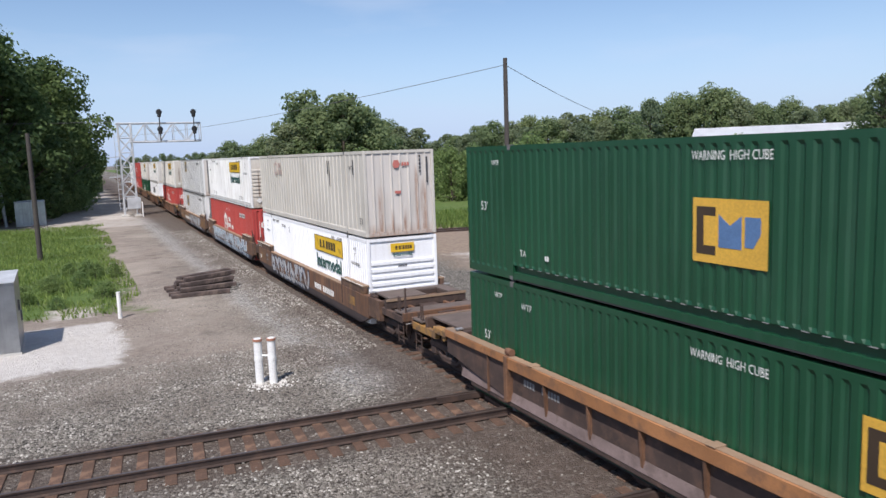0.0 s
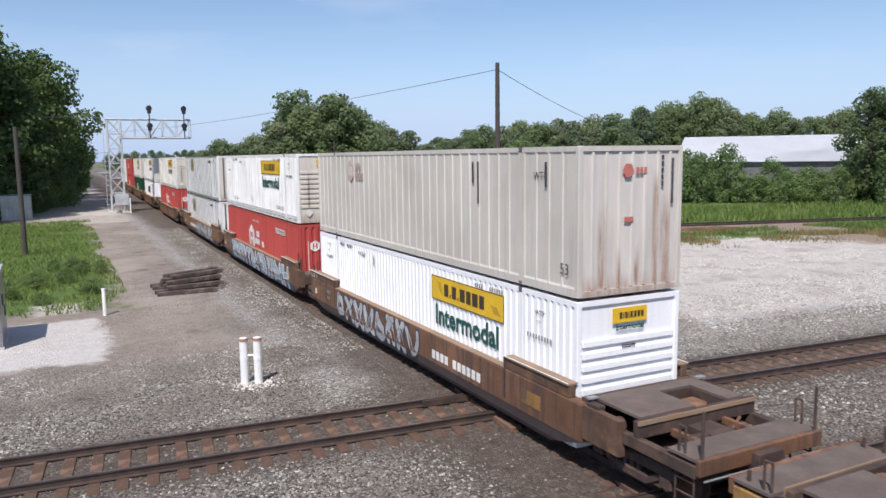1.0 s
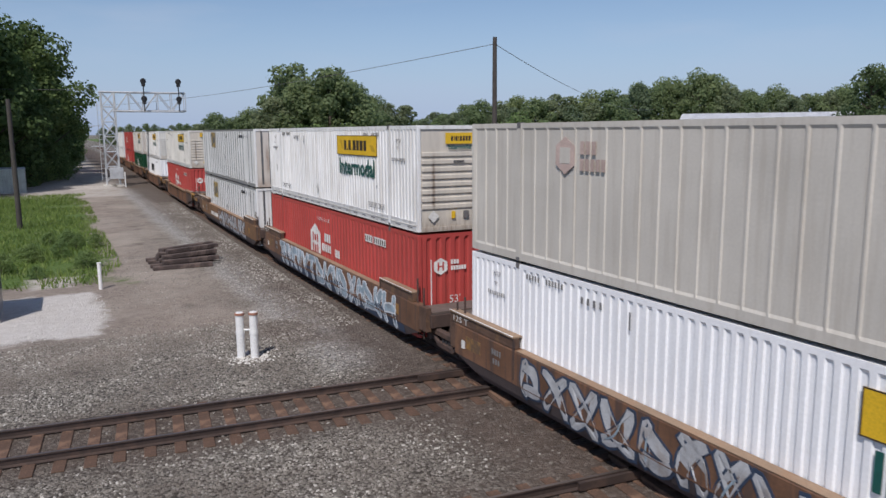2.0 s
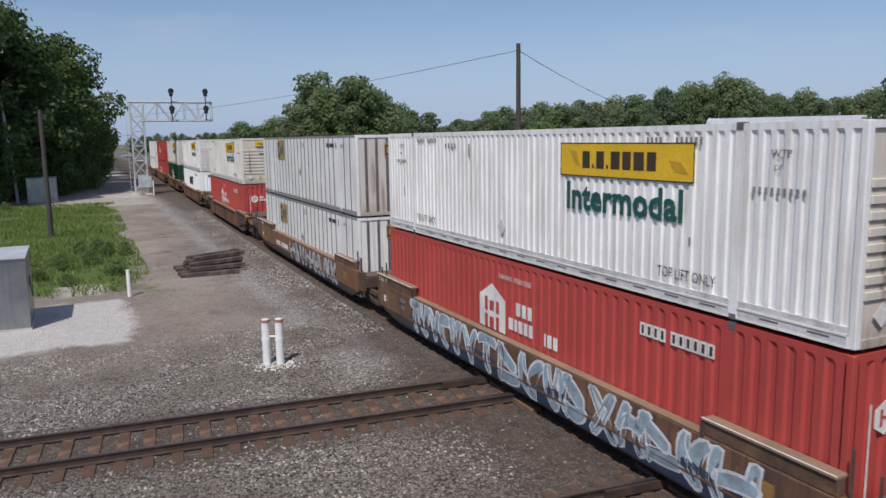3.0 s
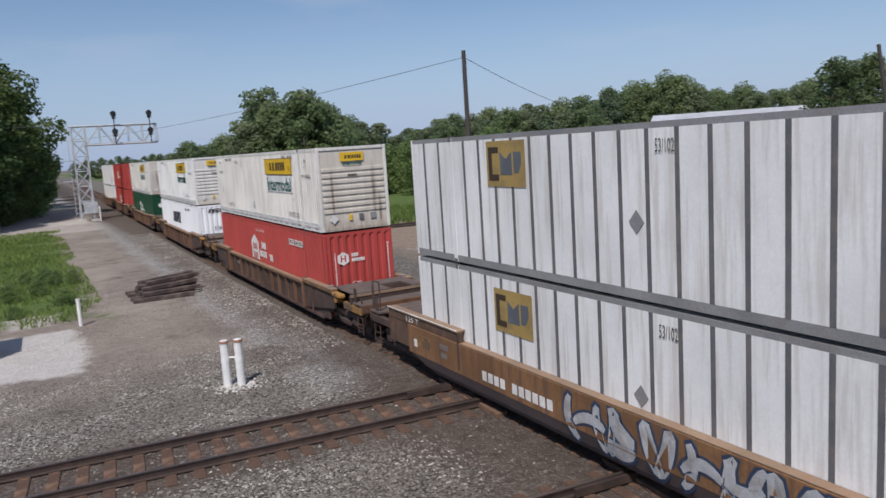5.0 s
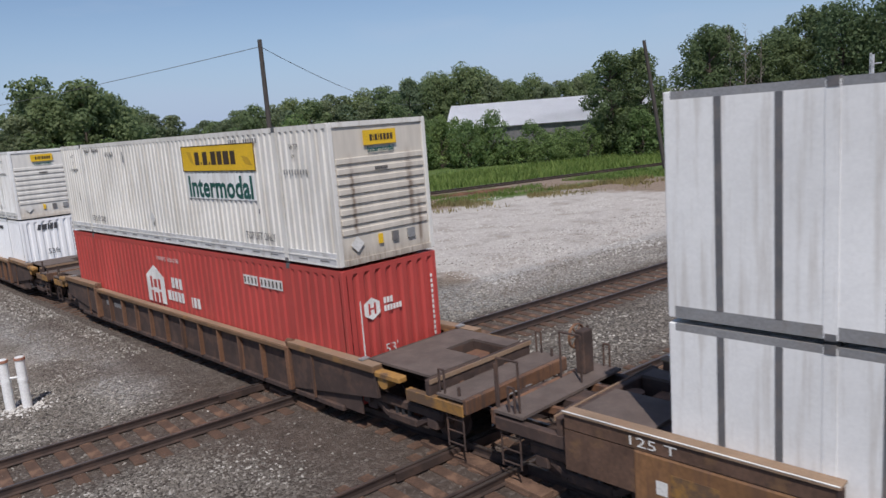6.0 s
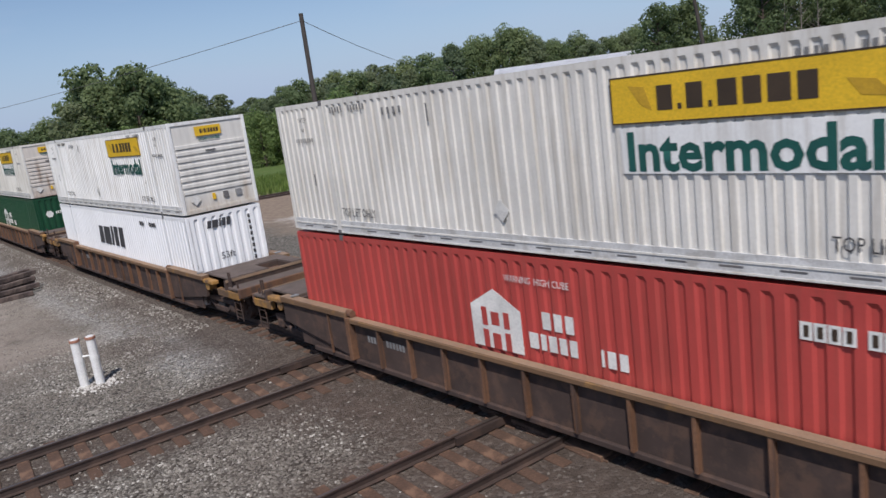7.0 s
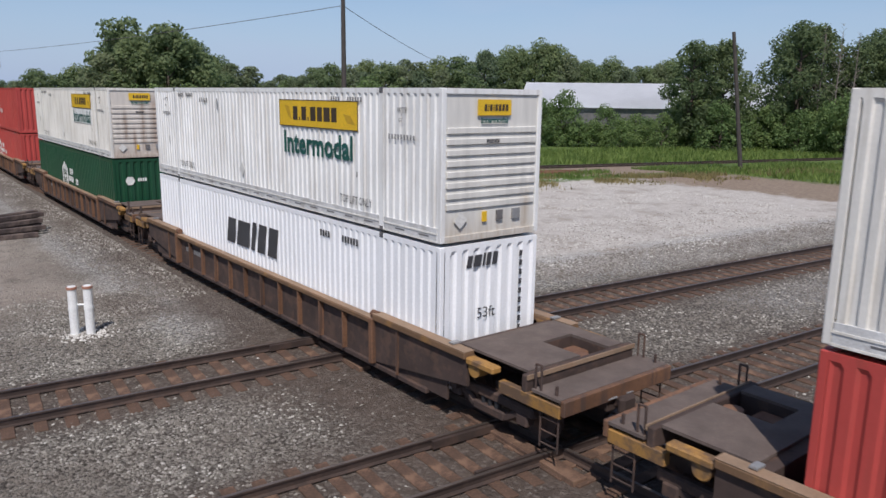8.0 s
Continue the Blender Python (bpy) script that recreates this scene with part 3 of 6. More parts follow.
def gantry():
    """A cantilever signal bridge: a latticed two-legged tower beside the track and a truss arm over it."""
    t = thing("signal_gantry", "silver lattice cantilever signal bridge reaching over the track", "signal gantry", Matrix.Translation((0, 0, -0.2)))
    y0, y1, xl, xr, top = 94.2, 95.6, 5.2, 6.6, 10.72
    legs = list(itertools.product((xl, xr), (y0, y1)))
    for x, y in legs:
        part("leg", rod(bmesh.new(), (x, y, 0), (x, y, top), 0.08, 8), ALU_PAINT, t)
    for k in range(6):
        za, zb = 0.6 + k * 1.7, 0.6 + (k + 1) * 1.7
        for y in (y0, y1):
            part("tower_brace", rod(bmesh.new(), (xl, y, za), (xr, y, zb), 0.045, 6), ALU_PAINT, t)
            part("tower_brace", rod(bmesh.new(), (xr, y, za), (xl, y, zb), 0.045, 6), ALU_PAINT, t)
            part("tower_rung", rod(bmesh.new(), (xl, y, zb), (xr, y, zb), 0.05, 6), ALU_PAINT, t)
        for x in (xl, xr):
            part("tower_brace", rod(bmesh.new(), (x, y0, za), (x, y1, zb), 0.045, 6), ALU_PAINT, t)
    xe, zt, zl = 14.35, 10.75, 8.6
    for y in (y0, y1):
        for z in (zt, zl):
            part("arm_chord", rod(bmesh.new(), (xl - 0.2 if z == zt else xr - 0.2, y, z), (xe, y, z), 0.09, 8), ALU_PAINT, t)
        n = 5
        for k in range(n + 1):
            x = xr + (xe - xr) * k / n
            part("arm_post", rod(bmesh.new(), (x, y, zl), (x, y, zt), 0.05, 6), ALU_PAINT, t)
            if k < n:
                xn = xr + (xe - xr) * (k + 1) / n
                part("arm_diagonal", rod(bmesh.new(), (x, y, zt if k % 2 else zl), (xn, y, zl if k % 2 else zt), 0.05, 6), ALU_PAINT, t)
    part("walkway", box(xr, xe, y0, y1, zl + 0.09, zl + 0.13), GREYEDGE, t)
    for x in (9.75, 13.6):
        part("signal_post", rod(bmesh.new(), (x, y0 - 0.12, zl), (x, y0 - 0.12, zt + 1.0), 0.06, 8), BLACK, t)
        signal_head(t, x, y0 - 0.25, zt + 1.25)
        signal_head(t, x, y0 - 0.25, zt - 0.75)
    part("instrument_box", box(xl + 0.3, xr + 0.35, y0 - 0.5, y0 - 0.1, 0.9, 2.2, bevel=0.02), ALU_PAINT, t)
    for x, y in legs:
        part("footing", box(x - 0.4, x + 0.4, y - 0.4, y + 0.4, -0.1, 0.18, bevel=0.03), CONCRETE, t)
    for k in range(16):
        part("ladder_rung", rod(bmesh.new(), (xl - 0.5, y0 - 0.05, 1.0 + k * 0.55), (xl - 0.12, y0 - 0.05, 1.0 + k * 0.55), 0.025, 5), ALU_PAINT, t)
    part("ladder_rail", rod(bmesh.new(), (xl - 0.5, y0 - 0.05, 0.8), (xl - 0.5, y0 - 0.05, 9.6), 0.03, 5), ALU_PAINT, t)
    for z in (4.6, 6.9):
        part("ladder_platform", box(xl - 1.3, xl, y0, y1, z, z + 0.06), ALU_PAINT, t)
    marker_post(7.0, 92.6, 1.7, "white marker post beside the gantry footing")


def wire(a, b, sag, name="overhead_wire", r=0.022):
    cu = bpy.data.curves.new(name, "CURVE")
    cu.dimensions, cu.bevel_depth, cu.bevel_resolution = "3D", r, 1
    sp = cu.splines.new("POLY")
    n = 24
    sp.points.add(n)
    a, b = Vector(a), Vector(b)
    for i in range(n + 1):
        s = i / n
        p = a.lerp(b, s) - Vector((0, 0, 4 * sag * s * (1 - s)))
        sp.points[i].co = (*p, 1)
    cu.materials.append(POST)
    ob = new(name, cu)
    me = bpy.data.meshes.new_from_object(ob)
    bpy.data.objects.remove(ob)
    ob = new(name, me)
    tagged(ob, "thin dark overhead wire sagging between poles", "wire", "overhead wires")


def signal_mast(x, y):
    t = thing("signal_mast", "tall silver lineside mast with a hooped ladder", "signal mast", Matrix.Translation((x, y, -0.2)))
    part("tube", rod(bmesh.new(), (0, 0, 0), (0, 0, 8.3), 0.09, 10), ALU_PAINT, t)
    for dx in (-0.62, -0.30):
        part("ladder_rail", rod(bmesh.new(), (dx, 0, 3.6), (dx, 0, 8.4), 0.03, 6), ALU_PAINT, t)
    for k in range(14):
        part("rung", rod(bmesh.new(), (-0.62, 0, 3.8 + k * 0.33), (-0.30, 0, 3.8 + k * 0.33), 0.02, 5), ALU_PAINT, t)
    for z in (3.7, 6.0, 8.0):
        part("bracket", rod(bmesh.new(), (-0.62, 0, z), (0, 0, z), 0.03, 5), ALU_PAINT, t)
    part("lower_box", box(-0.35, 0.35, -0.3, 0.3, 0.15, 1.2, bevel=0.03), ALU_PAINT, t)
    for z in (4.4, 5.5, 6.6, 7.7):
        bm = bmesh.new()
        bmesh.ops.create_cone(bm, segments=12, radius1=0.36, radius2=0.36, depth=0.06, cap_ends=False, matrix=Matrix.Translation((-0.46, -0.3, z)))
        bmesh.ops.solidify(bm, geom=bm.faces[:], thickness=0.02)
        part("ladder_hoop", bm, ALU_PAINT, t)
    part("side_bracket", rod(bmesh.new(), (0, 0, 6.8), (0.55, 0, 6.8), 0.03, 5), ALU_PAINT, t)
    part("side_bracket", rod(bmesh.new(), (0, 0, 4.6), (0.55, 0, 4.6), 0.03, 5), ALU_PAINT, t)
    part("footing", box(-2.6, 0.9, -0.9, 0.9, -0.05, 0.12, bevel=0.04), CONCRETE, t, "pale concrete pad")


vent_pipes()
tie_stack()
marker_post(1.23, 32.0, 1.05, "white plastic marker post beside the dirt road")
cabinet(-2.02, 27.75, 4.2, 2.3, 2.42, "large dull aluminium equipment cabinet on a chalky pad")
cabinet(-2.85, 89.0, 2.8, 1.6, 2.5, "small dull grey equipment cabinet below trees")
pole("wooden_pole", "weathered grey wooden pole in grass", -2.35, 55.4, 8.3, 0.17, DARK_POLE, (0.0, 0.0))
antenna_mast(-6.6, 90.0, 16.6)
gantry()
pole("utility_pole", "tall dark wooden utility pole carrying a wire", 27.0, 44.4, 12.35, 0.19, DARK_POLE, (0.0, 0.0))
pole("utility_pole", "leaning dark wooden utility pole beside the far track", 62.2, 35.1, 11.9, 0.20, DARK_POLE, (-0.8, 1.4))
wire((27.0, 44.4, 11.7), (4.0, 170.0, 11.5), 1.2)
wire((27.0, 44.4, 11.7), (98.0, 105.0, 9.6), 1.6)
wire((5.0, 95, 10.8), (-30.0, 93.0, 11.2), 0.3)
signal_mast(55.6, 16.2)
marker_post(50.2, 16.0, 1.7, "white marker post on a concrete pad")


# ---- the container train: lengths in metres, y runs back from the end that faces the camera ----
LEN, HALF, HIGH = 16.15, 1.295, 2.896
TRAIN_X, BOX_Z = 9.83, 0.21
MOVING, WHEELS = [], []      # (thing, y at the start, height) and (wheelset)


def on_side(u, v, d):        # u runs along the picture of the near side from its far end to its near one
    return (-HALF - 0.012 - d, LEN - u, v)


def on_end(u, v, d):         # u runs across the end that faces the camera
    return (u, -0.012 - d, v)


def glyphs(text, size, parent, place, u, v, material, name="lettering", label="", wide=1.0, span=0.0, bold=0.0):
    """Words in the built-in font, laid on a side or end; u, v is their lower start."""
    cu = bpy.data.curves.new(name, "FONT")
    cu.body, cu.size, cu.extrude, cu.resolution_u, cu.offset = text, size / 0.7, 0.0, 2, bold
    ob = new(name, cu)
    me = bpy.data.meshes.new_from_object(ob)
    bpy.data.objects.remove(ob)
    lo, hi = min(p.co.x for p in me.vertices), max(p.co.x for p in me.vertices)
    wide = span / (hi - lo) if span else wide
    for p in me.vertices:
        p.co = place(u + (p.co.x - lo) * wide, v + p.co.y, 0.006)
    me.materials.clear()
    me.materials.append(material)
    ob = new(name, me)
    ob.parent = parent
    return tagged(ob, label)


def rect(u0, u1, v0, v1):
    return [(u0, v0), (u1, v0), (u1, v1), (u0, v1)]


def patch(name, parent, place, material, shapes, label="", depth=0.004):
    """Flat painted shapes, each a part of its own; returns the first."""
    made = []
    for s in shapes:
        made.append(part(name, poly(bmesh.new(), s, lambda u, v, d: place(u, v, d + depth - 0.004), 0.004), material, parent, label))
    return made[0]


def bars(u, v, widths, h, gap=0.35):
    """Upright bars in a row: shares of the height, standing for writing."""
    out, x = [], u
    for w in widths:
        out.append(rect(x, x + w * h, v, v + h))
        x += (w + gap) * h
    return out


# profiles: shares of the pitch and of the depth (0 is the outer face)
WAVE = [(0.0, 0.0), (0.42, 0.0), (0.58, 1.0), (0.84, 1.0)]
RIB = [(0.0, 1.0), (0.40, 1.0), (0.50, 0.0), (0.90, 0.0)]
NARROW = [(0.0, 1.0), (0.84, 1.0), (0.88, 0.0), (0.96, 0.0)]


def shell(t, style, paint, end_paint, rail_paint, end_style):
    """Frame, sides, ends, roof and floor of a 53 foot container."""
    def side_piece(sign):
        def place(a, d, z):
            return (sign * (HALF - d), a, z)
        if style == "post":
            return box(min(sign * HALF, sign * (HALF - 0.03)), max(sign * HALF, sign * (HALF - 0.03)), 0.1, LEN - 0.1, 0.16, HIGH - 0.1)
        pitch, prof, dep = {"fine": (0.235, RIB, 0.032), "wave": (0.31, WAVE, 0.032), "fluted": (0.25, WAVE, 0.030), "swift": (0.24, WAVE, 0.03), "soft": (0.44, NARROW, 0.022)}[style]
        bm = bmesh.new()
        for a, b in ((0.12, 1.92), (2.08, LEN - 2.08), (LEN - 1.92, LEN - 0.12)):
            corrugated(bm, a, b, 0.32 if style == "fluted" and 2.0 < a < 3.0 else 0.16, HIGH - 0.1, place, pitch, prof, dep, {"wave": 0.07, "fluted": 0.06}.get(style, 0.05))
        return bm
    for sign in (-1, 1):
        part("side_wall", side_piece(sign), paint, t)
        o = sign * HALF
        for z0, z1, n in ((0.0, 0.16, "bottom_rail"), (HIGH - 0.1, HIGH, "top_rail")):
            part(n, box(min(o, o - sign * 0.08), max(o, o - sign * 0.08), 0.1, LEN - 0.1, z0, z1), GREYEDGE if style == "post" else rail_paint, t)
        for y in (2.0, LEN - 2.0):
            part("lifting_post", box(min(o + sign * 0.006, o - sign * 0.06), max(o + sign * 0.006, o - sign * 0.06), y - 0.08, y + 0.08, 0.004, HIGH - 0.02), rail_paint if style != "post" else paint, t)
            part("lifting_fitting", box(min(o + sign * 0.012, o - sign * 0.10), max(o + sign * 0.012, o - sign * 0.10), y - 0.065, y + 0.065, HIGH - 0.10, HIGH + 0.015), POST, t, "dark steel lifting fitting")
            part("lifting_fitting", box(min(o + sign * 0.012, o - sign * 0.10), max(o + sign * 0.012, o - sign * 0.10), y - 0.065, y + 0.065, -0.01, 0.07), POST, t, "dark steel lifting fitting")
        for y in (0.0, LEN):
            part("corner_post", box(min(o, o - sign * 0.11), max(o, o - sign * 0.11), min(y, y + (0.11 if y == 0 else -0.11)), max(y, y + (0.11 if y == 0 else -0.11)), 0, HIGH, bevel=0.012), rail_paint, t)
    for y in (0.0, LEN):
        s = 1 if y == 0 else -1
        def place(a, d, z):
            return (a, y + s * d, z)
        e = bmesh.new()
        if end_style == "slats" and y == 0:
            bx(e, -1.18, 1.18, 0.035, 0.06, 0.12, HIGH - 0.1)
            part("end_wall", e, end_paint, t)
            z = 0.62
            for k in range(8):
                part("end_rib", box(-1.16, 1.16, 0.0, 0.04, z, z + 0.12, bevel=0.012), end_paint, t)
                z += 0.205
        elif end_style == "slats_low" and y == 0:
            bx(e, -1.18, 1.18, 0.045, 0.06, 0.12, HIGH - 0.1)
            part("end_wall", e, end_paint, t)
            for k in range(5):
                part("end_rib", box(-1.16, 1.16, 0.0, 0.045, 1.02 + k * 0.24, 1.15 + k * 0.24, bevel=0.012), end_paint, t)
        elif end_style == "posts" and y == 0:
            bx(e, -1.18, 1.18, 0.03, 0.06, 0.12, HIGH - 0.1)
            part("end_wall", e, end_paint, t)
            for x in (-0.92, -0.52, -0.12, 0.28, 0.68, 1.04):
                part("end_post", box(x - 0.045, x + 0.045, 0.004, 0.035, 0.14, HIGH - 0.12), POST, t, "dark steel post")
        elif end_style == "ribs" and y == 0:
            bx(e, -1.18, 1.18, 0.035, 0.06, 0.12, HIGH - 0.1)
            part("end_wall", e, end_paint, t)
            for x in (-0.95, -0.62, -0.30, 0.02, 0.34, 0.66, 0.97):
                part("end_rib", box(x - 0.03, x + 0.03, 0.002, 0.04, 0.14, HIGH - 0.12, bevel=0.008), end_paint, t)
        else:
            corrugated(e, -1.18, 1.18, 0.12, HIGH - 0.1, place, 0.295, WAVE, 0.045, 0.08)
            part("end_wall", e, end_paint, t)
        part("end_sill", box(-1.19, 1.19, min(y, y + s * 0.1), max(y, y + s * 0.1), 0, 0.12), end_paint if y == 0 else rail_paint, t)
        part("end_header", box(-1.19, 1.19, min(y, y + s * 0.1), max(y, y + s * 0.1), HIGH - 0.1, HIGH), rail_paint, t)
    part("roof", box(-HALF + 0.02, HALF - 0.02, 0.05, LEN - 0.05, HIGH - 0.03, HIGH - 0.008), rail_paint, t)
    part("floor", box(-HALF + 0.02, HALF - 0.02, 0.05, LEN - 0.05, 0.05, 0.12), POST, t)
    if style == "post":
        spots = [0.71, 1.43] + [2.60 + 0.632 * k for k in range(18)] + [LEN - 1.43, LEN - 0.71]
        for sign in (-1, 1):
            o = sign * (HALF + 0.006)
            for u in spots:
                y = LEN - u
                part("side_post", box(min(o, o - sign * 0.03), max(o, o - sign * 0.03), y - 0.045, y + 0.045, 0.16, HIGH - 0.1), POST, t, "dark steel post")


def container(label, y0, level, style, paint, end_paint=None, rail=None, end_style="wave", tall=1.0):
    t = thing("shipping_container", label, "container", group="containers on the train")
    shell(t, style, paint, end_paint or paint, rail or paint, end_style)
    t.scale = (1, 1, tall)
    if level:
        for x in (-1.2, 1.2):
            for y in (2.0, LEN - 2.0):
                part("stacking_cone", box(x - 0.07, x + 0.07, y - 0.08, y + 0.08, -0.074, 0.0, bevel=0.01), BLACK, t, "dark steel stacking cone")
    MOVING.append((t, y0, (BOX_Z if tall == 1.0 else 0.0) + level * (HIGH * tall + 0.075)))
    return t


# ---- markings ----
def yellow_sign(t, u, v, w, h, end=True, clean=False):
    """A yellow haulage sign with dark bars over the green word on the side, and a small one on the end."""
    p = patch("sign_panel", t, on_side, SIGN_YELLOW, [rect(u, u + w, v, v + h)], "yellow sign panel")
    bw = [0.5, 0.12, 0.5, 0.12, 0.55, 0.5, 0.6, 0.5]
    hh = h * 0.5
    k = (w * 0.56) / (sum(bw) * hh + 7 * 0.16 * hh)
    patch("sign_bar", p, on_side, INK_BROWN, [rect(a[0][0], a[1][0], a[0][1], a[2][1] if a[1][0] - a[0][0] > 0.12 * h else a[0][1] + 0.12 * h) for a in
          [[(u + w * 0.2 + sum(bw[:i]) * hh * k + i * 0.16 * hh * k, v + h * 0.25), (u + w * 0.2 + sum(bw[:i + 1]) * hh * k + i * 0.16 * hh * k, v + h * 0.25), (0, v + h * 0.75)] for i in range(8)]], depth=0.008)
    patch("sign_frame", p, on_side, INK_BROWN, [rect(u, u + w, v, v + 0.02), rect(u, u + w, v + h - 0.02, v + h), rect(u, u + 0.02, v, v + h), rect(u + w - 0.02, u + w, v, v + h)], depth=0.008)
    patch("sign_flourish", p, on_side, surface_gold, [[(u + 0.08 * w, v + 0.8 * h), (u + 0.15 * w, v + 0.75 * h), (u + 0.18 * w, v + 0.25 * h), (u + 0.13 * w, v + 0.4 * h)],
          [(u + 0.84 * w, v + 0.55 * h), (u + 0.92 * w, v + 0.5 * h), (u + 0.97 * w, v + 0.2 * h), (u + 0.88 * w, v + 0.25 * h)]], depth=0.008)
    if clean:
        patch("word_panel", t, on_side, WHITE, [rect(u + w * 0.03, u + w * 0.97, v - h * 1.06, v - 0.05)], "cleaner white patch", depth=0.002)
    glyphs("Intermodal", h * 0.80, t, on_side, u + w * 0.06, v - h * 0.98, INK_GREEN, "green_lettering", "bold dark green word", span=w * 0.88, bold=0.022)
    if end:
        q = patch("end_sign", t, on_end, SIGN_YELLOW, [rect(-0.45, 0.42, HIGH - 0.50, HIGH - 0.20)], "small yellow sign")
        patch("end_sign_bar", q, on_end, INK_BROWN, bars(-0.28, HIGH - 0.42, [0.5, 0.15, 0.5, 0.15, 0.5, 0.5, 0.5, 0.5], 0.13, 0.2), depth=0.008)
        glyphs("Intermodal", 0.11, t, on_end, -0.36, HIGH - 0.64, INK_GREEN, "green_lettering", "small dark green word", span=0.70, bold=0.006)
        patch("end_number_bar", t, on_end, INK_DARK, bars(-0.2, HIGH - 1.02, [0.5] * 7, 0.07, 0.2))


surface_gold = surface("gold_flourish", (0.50, 0.30, 0.02), 0.5)


def small_marks(t, ink, seed):
    """Number bars high at the near end, and small data marks."""
    rng = random.Random(seed)
    patch("number_bar", t, on_side, INK_GREY, bars(LEN - 4.0, HIGH - 0.30, [0.45] * 4, 0.11, 0.5) + bars(LEN - 3.3, HIGH - 0.30, [0.45] * 6, 0.11, 0.5))
    patch("data_bar", t, on_side, INK_GREY, bars(LEN - 1.72, HIGH - 1.0, [0.45] * 9, 0.10, 0.6))
    glyphs("WTP", 0.11, t, on_side, LEN - 1.42, HIGH - 0.48, ink, "small_lettering")
    glyphs("OF", 0.08, t, on_side, LEN - 1.36, HIGH - 0.66, ink, "small_lettering")
    patch("number_bar", t, on_side, INK_GREY, bars(2.35, HIGH - 0.27, [0.45] * 5, 0.11, 0.5) + bars(3.05, HIGH - 0.27, [0.45] * 6, 0.11, 0.5) + bars(4.2, HIGH - 0.42, [0.5] * 4, 0.13, 0.9))
    patch("data_bar", t, on_side, INK_GREY, bars(0.78, HIGH - 0.86, [0.45] * 8, 0.09, 0.6))
    glyphs("WTP", 0.11, t, on_side, 0.98, HIGH - 0.42, ink, "small_lettering")
    glyphs("OF", 0.08, t, on_side, 1.05, HIGH - 0.62, ink, "small_lettering")
    patch("scrape", t, on_side, INK_GREY, [rect(5.55, 5.59, HIGH - 0.62, HIGH - 0.30), rect(1.30, 1.34, 1.05, 1.32), rect(13.2, 13.24, 1.0, 1.12)], "dark scrape")
    patch("placard", t, on_side, INK_WHITE, [[(7.0, 0.68), (7.19, 0.48), (7.38, 0.68), (7.19, 0.88)]], "white diamond placard holder")


def hub_house(t, u, v, s, ink, red):
    """A white gabled emblem with bars beside it."""
    w = 1.12 * s
    patch("emblem", t, on_side, ink, [[(u, v), (u + w, v), (u + w, v + 0.70 * s), (u + 0.5 * w, v + s), (u, v + 0.70 * s)]], "white gabled emblem")
    patch("emblem_window", t, on_side, red, [rect(u + 0.22 * w, u + 0.33 * w, v, v + 0.30 * s), rect(u + 0.22 * w, u + 0.33 * w, v + 0.37 * s, v + 0.68 * s), rect(u + 0.41 * w, u + 0.57 * w, v, v + 0.26 * s),
          rect(u + 0.41 * w, u + 0.57 * w, v + 0.40 * s, v + 0.62 * s), rect(u + 0.66 * w, u + 0.77 * w, v, v + 0.30 * s), rect(u + 0.66 * w, u + 0.77 * w, v + 0.37 * s, v + 0.64 * s)], depth=0.009)
    x = u + 1.13 * w
    patch("word_bar", t, on_side, ink, bars(x + 0.30 * s, v + 0.50 * s, [0.6, 0.55, 0.55], 0.27 * s, 0.25) + bars(x, v + 0.16 * s, [0.72, 0.42, 0.6, 0.55, 0.55], 0.25 * s, 0.22)
          + bars(x + 1.35 * s, v + 0.12 * s, [0.18, 0.55, 0.55], 0.25 * s, 0.25), "white word bar")


def red_end(t):
    patch("end_emblem", t, on_end, INK_WHITE, [[(-0.62 + 0.24 * math.cos(k * math.pi / 3 + math.pi / 6), 1.98 + 0.24 * math.sin(k * math.pi / 3 + math.pi / 6)) for k in range(6)]], "white hexagon emblem")
    patch("emblem_bar", t, on_end, RED, [rect(-0.72, -0.67, 1.86, 2.1), rect(-0.57, -0.52, 1.86, 2.1), rect(-0.67, -0.57, 1.96, 2.0)], depth=0.009)
    patch("word_bar", t, on_end, INK_WHITE, bars(-0.30, 2.02, [0.5] * 3, 0.13, 0.2) + bars(-0.30, 1.85, [0.5] * 6, 0.12, 0.2))
    glyphs("53'", 0.22, t, on_end, -0.35, 0.92, INK_WHITE, "size_lettering")
    patch("door_seal", t, on_end, INK_WHITE, [rect(-0.93, -0.90, 0.5, 2.2)] , "white stripe")
    patch("serial_bar", t, on_end, INK_WHITE, [rect(1.08, 1.13, 1.0 + 0.12 * k, 1.08 + 0.12 * k) for k in range(12)])


def hub_marks(t):
    at_u = [12.1 + k * 0.165 for k in range(4)] + [12.87 + k * 0.165 for k in range(6)]
    patch("number_plate", t, on_side, INK_WHITE, [rect(u, u + 0.15, 2.24, 2.47) for u in at_u], "small white number plate")
    patch("number_plate_bar", t, on_side, INK_BROWN, [rect(u + 0.045, u + 0.105, 2.28, 2.43) for u in at_u], depth=0.009)
    for word, at_u, long in (("WARNING", 7.05, 0.62), ("HIGH CUBE", 7.76, 0.74)):
        glyphs(word, 0.12, t, on_side, at_u, 2.42, INK_WHITE, "warning_lettering", span=long)


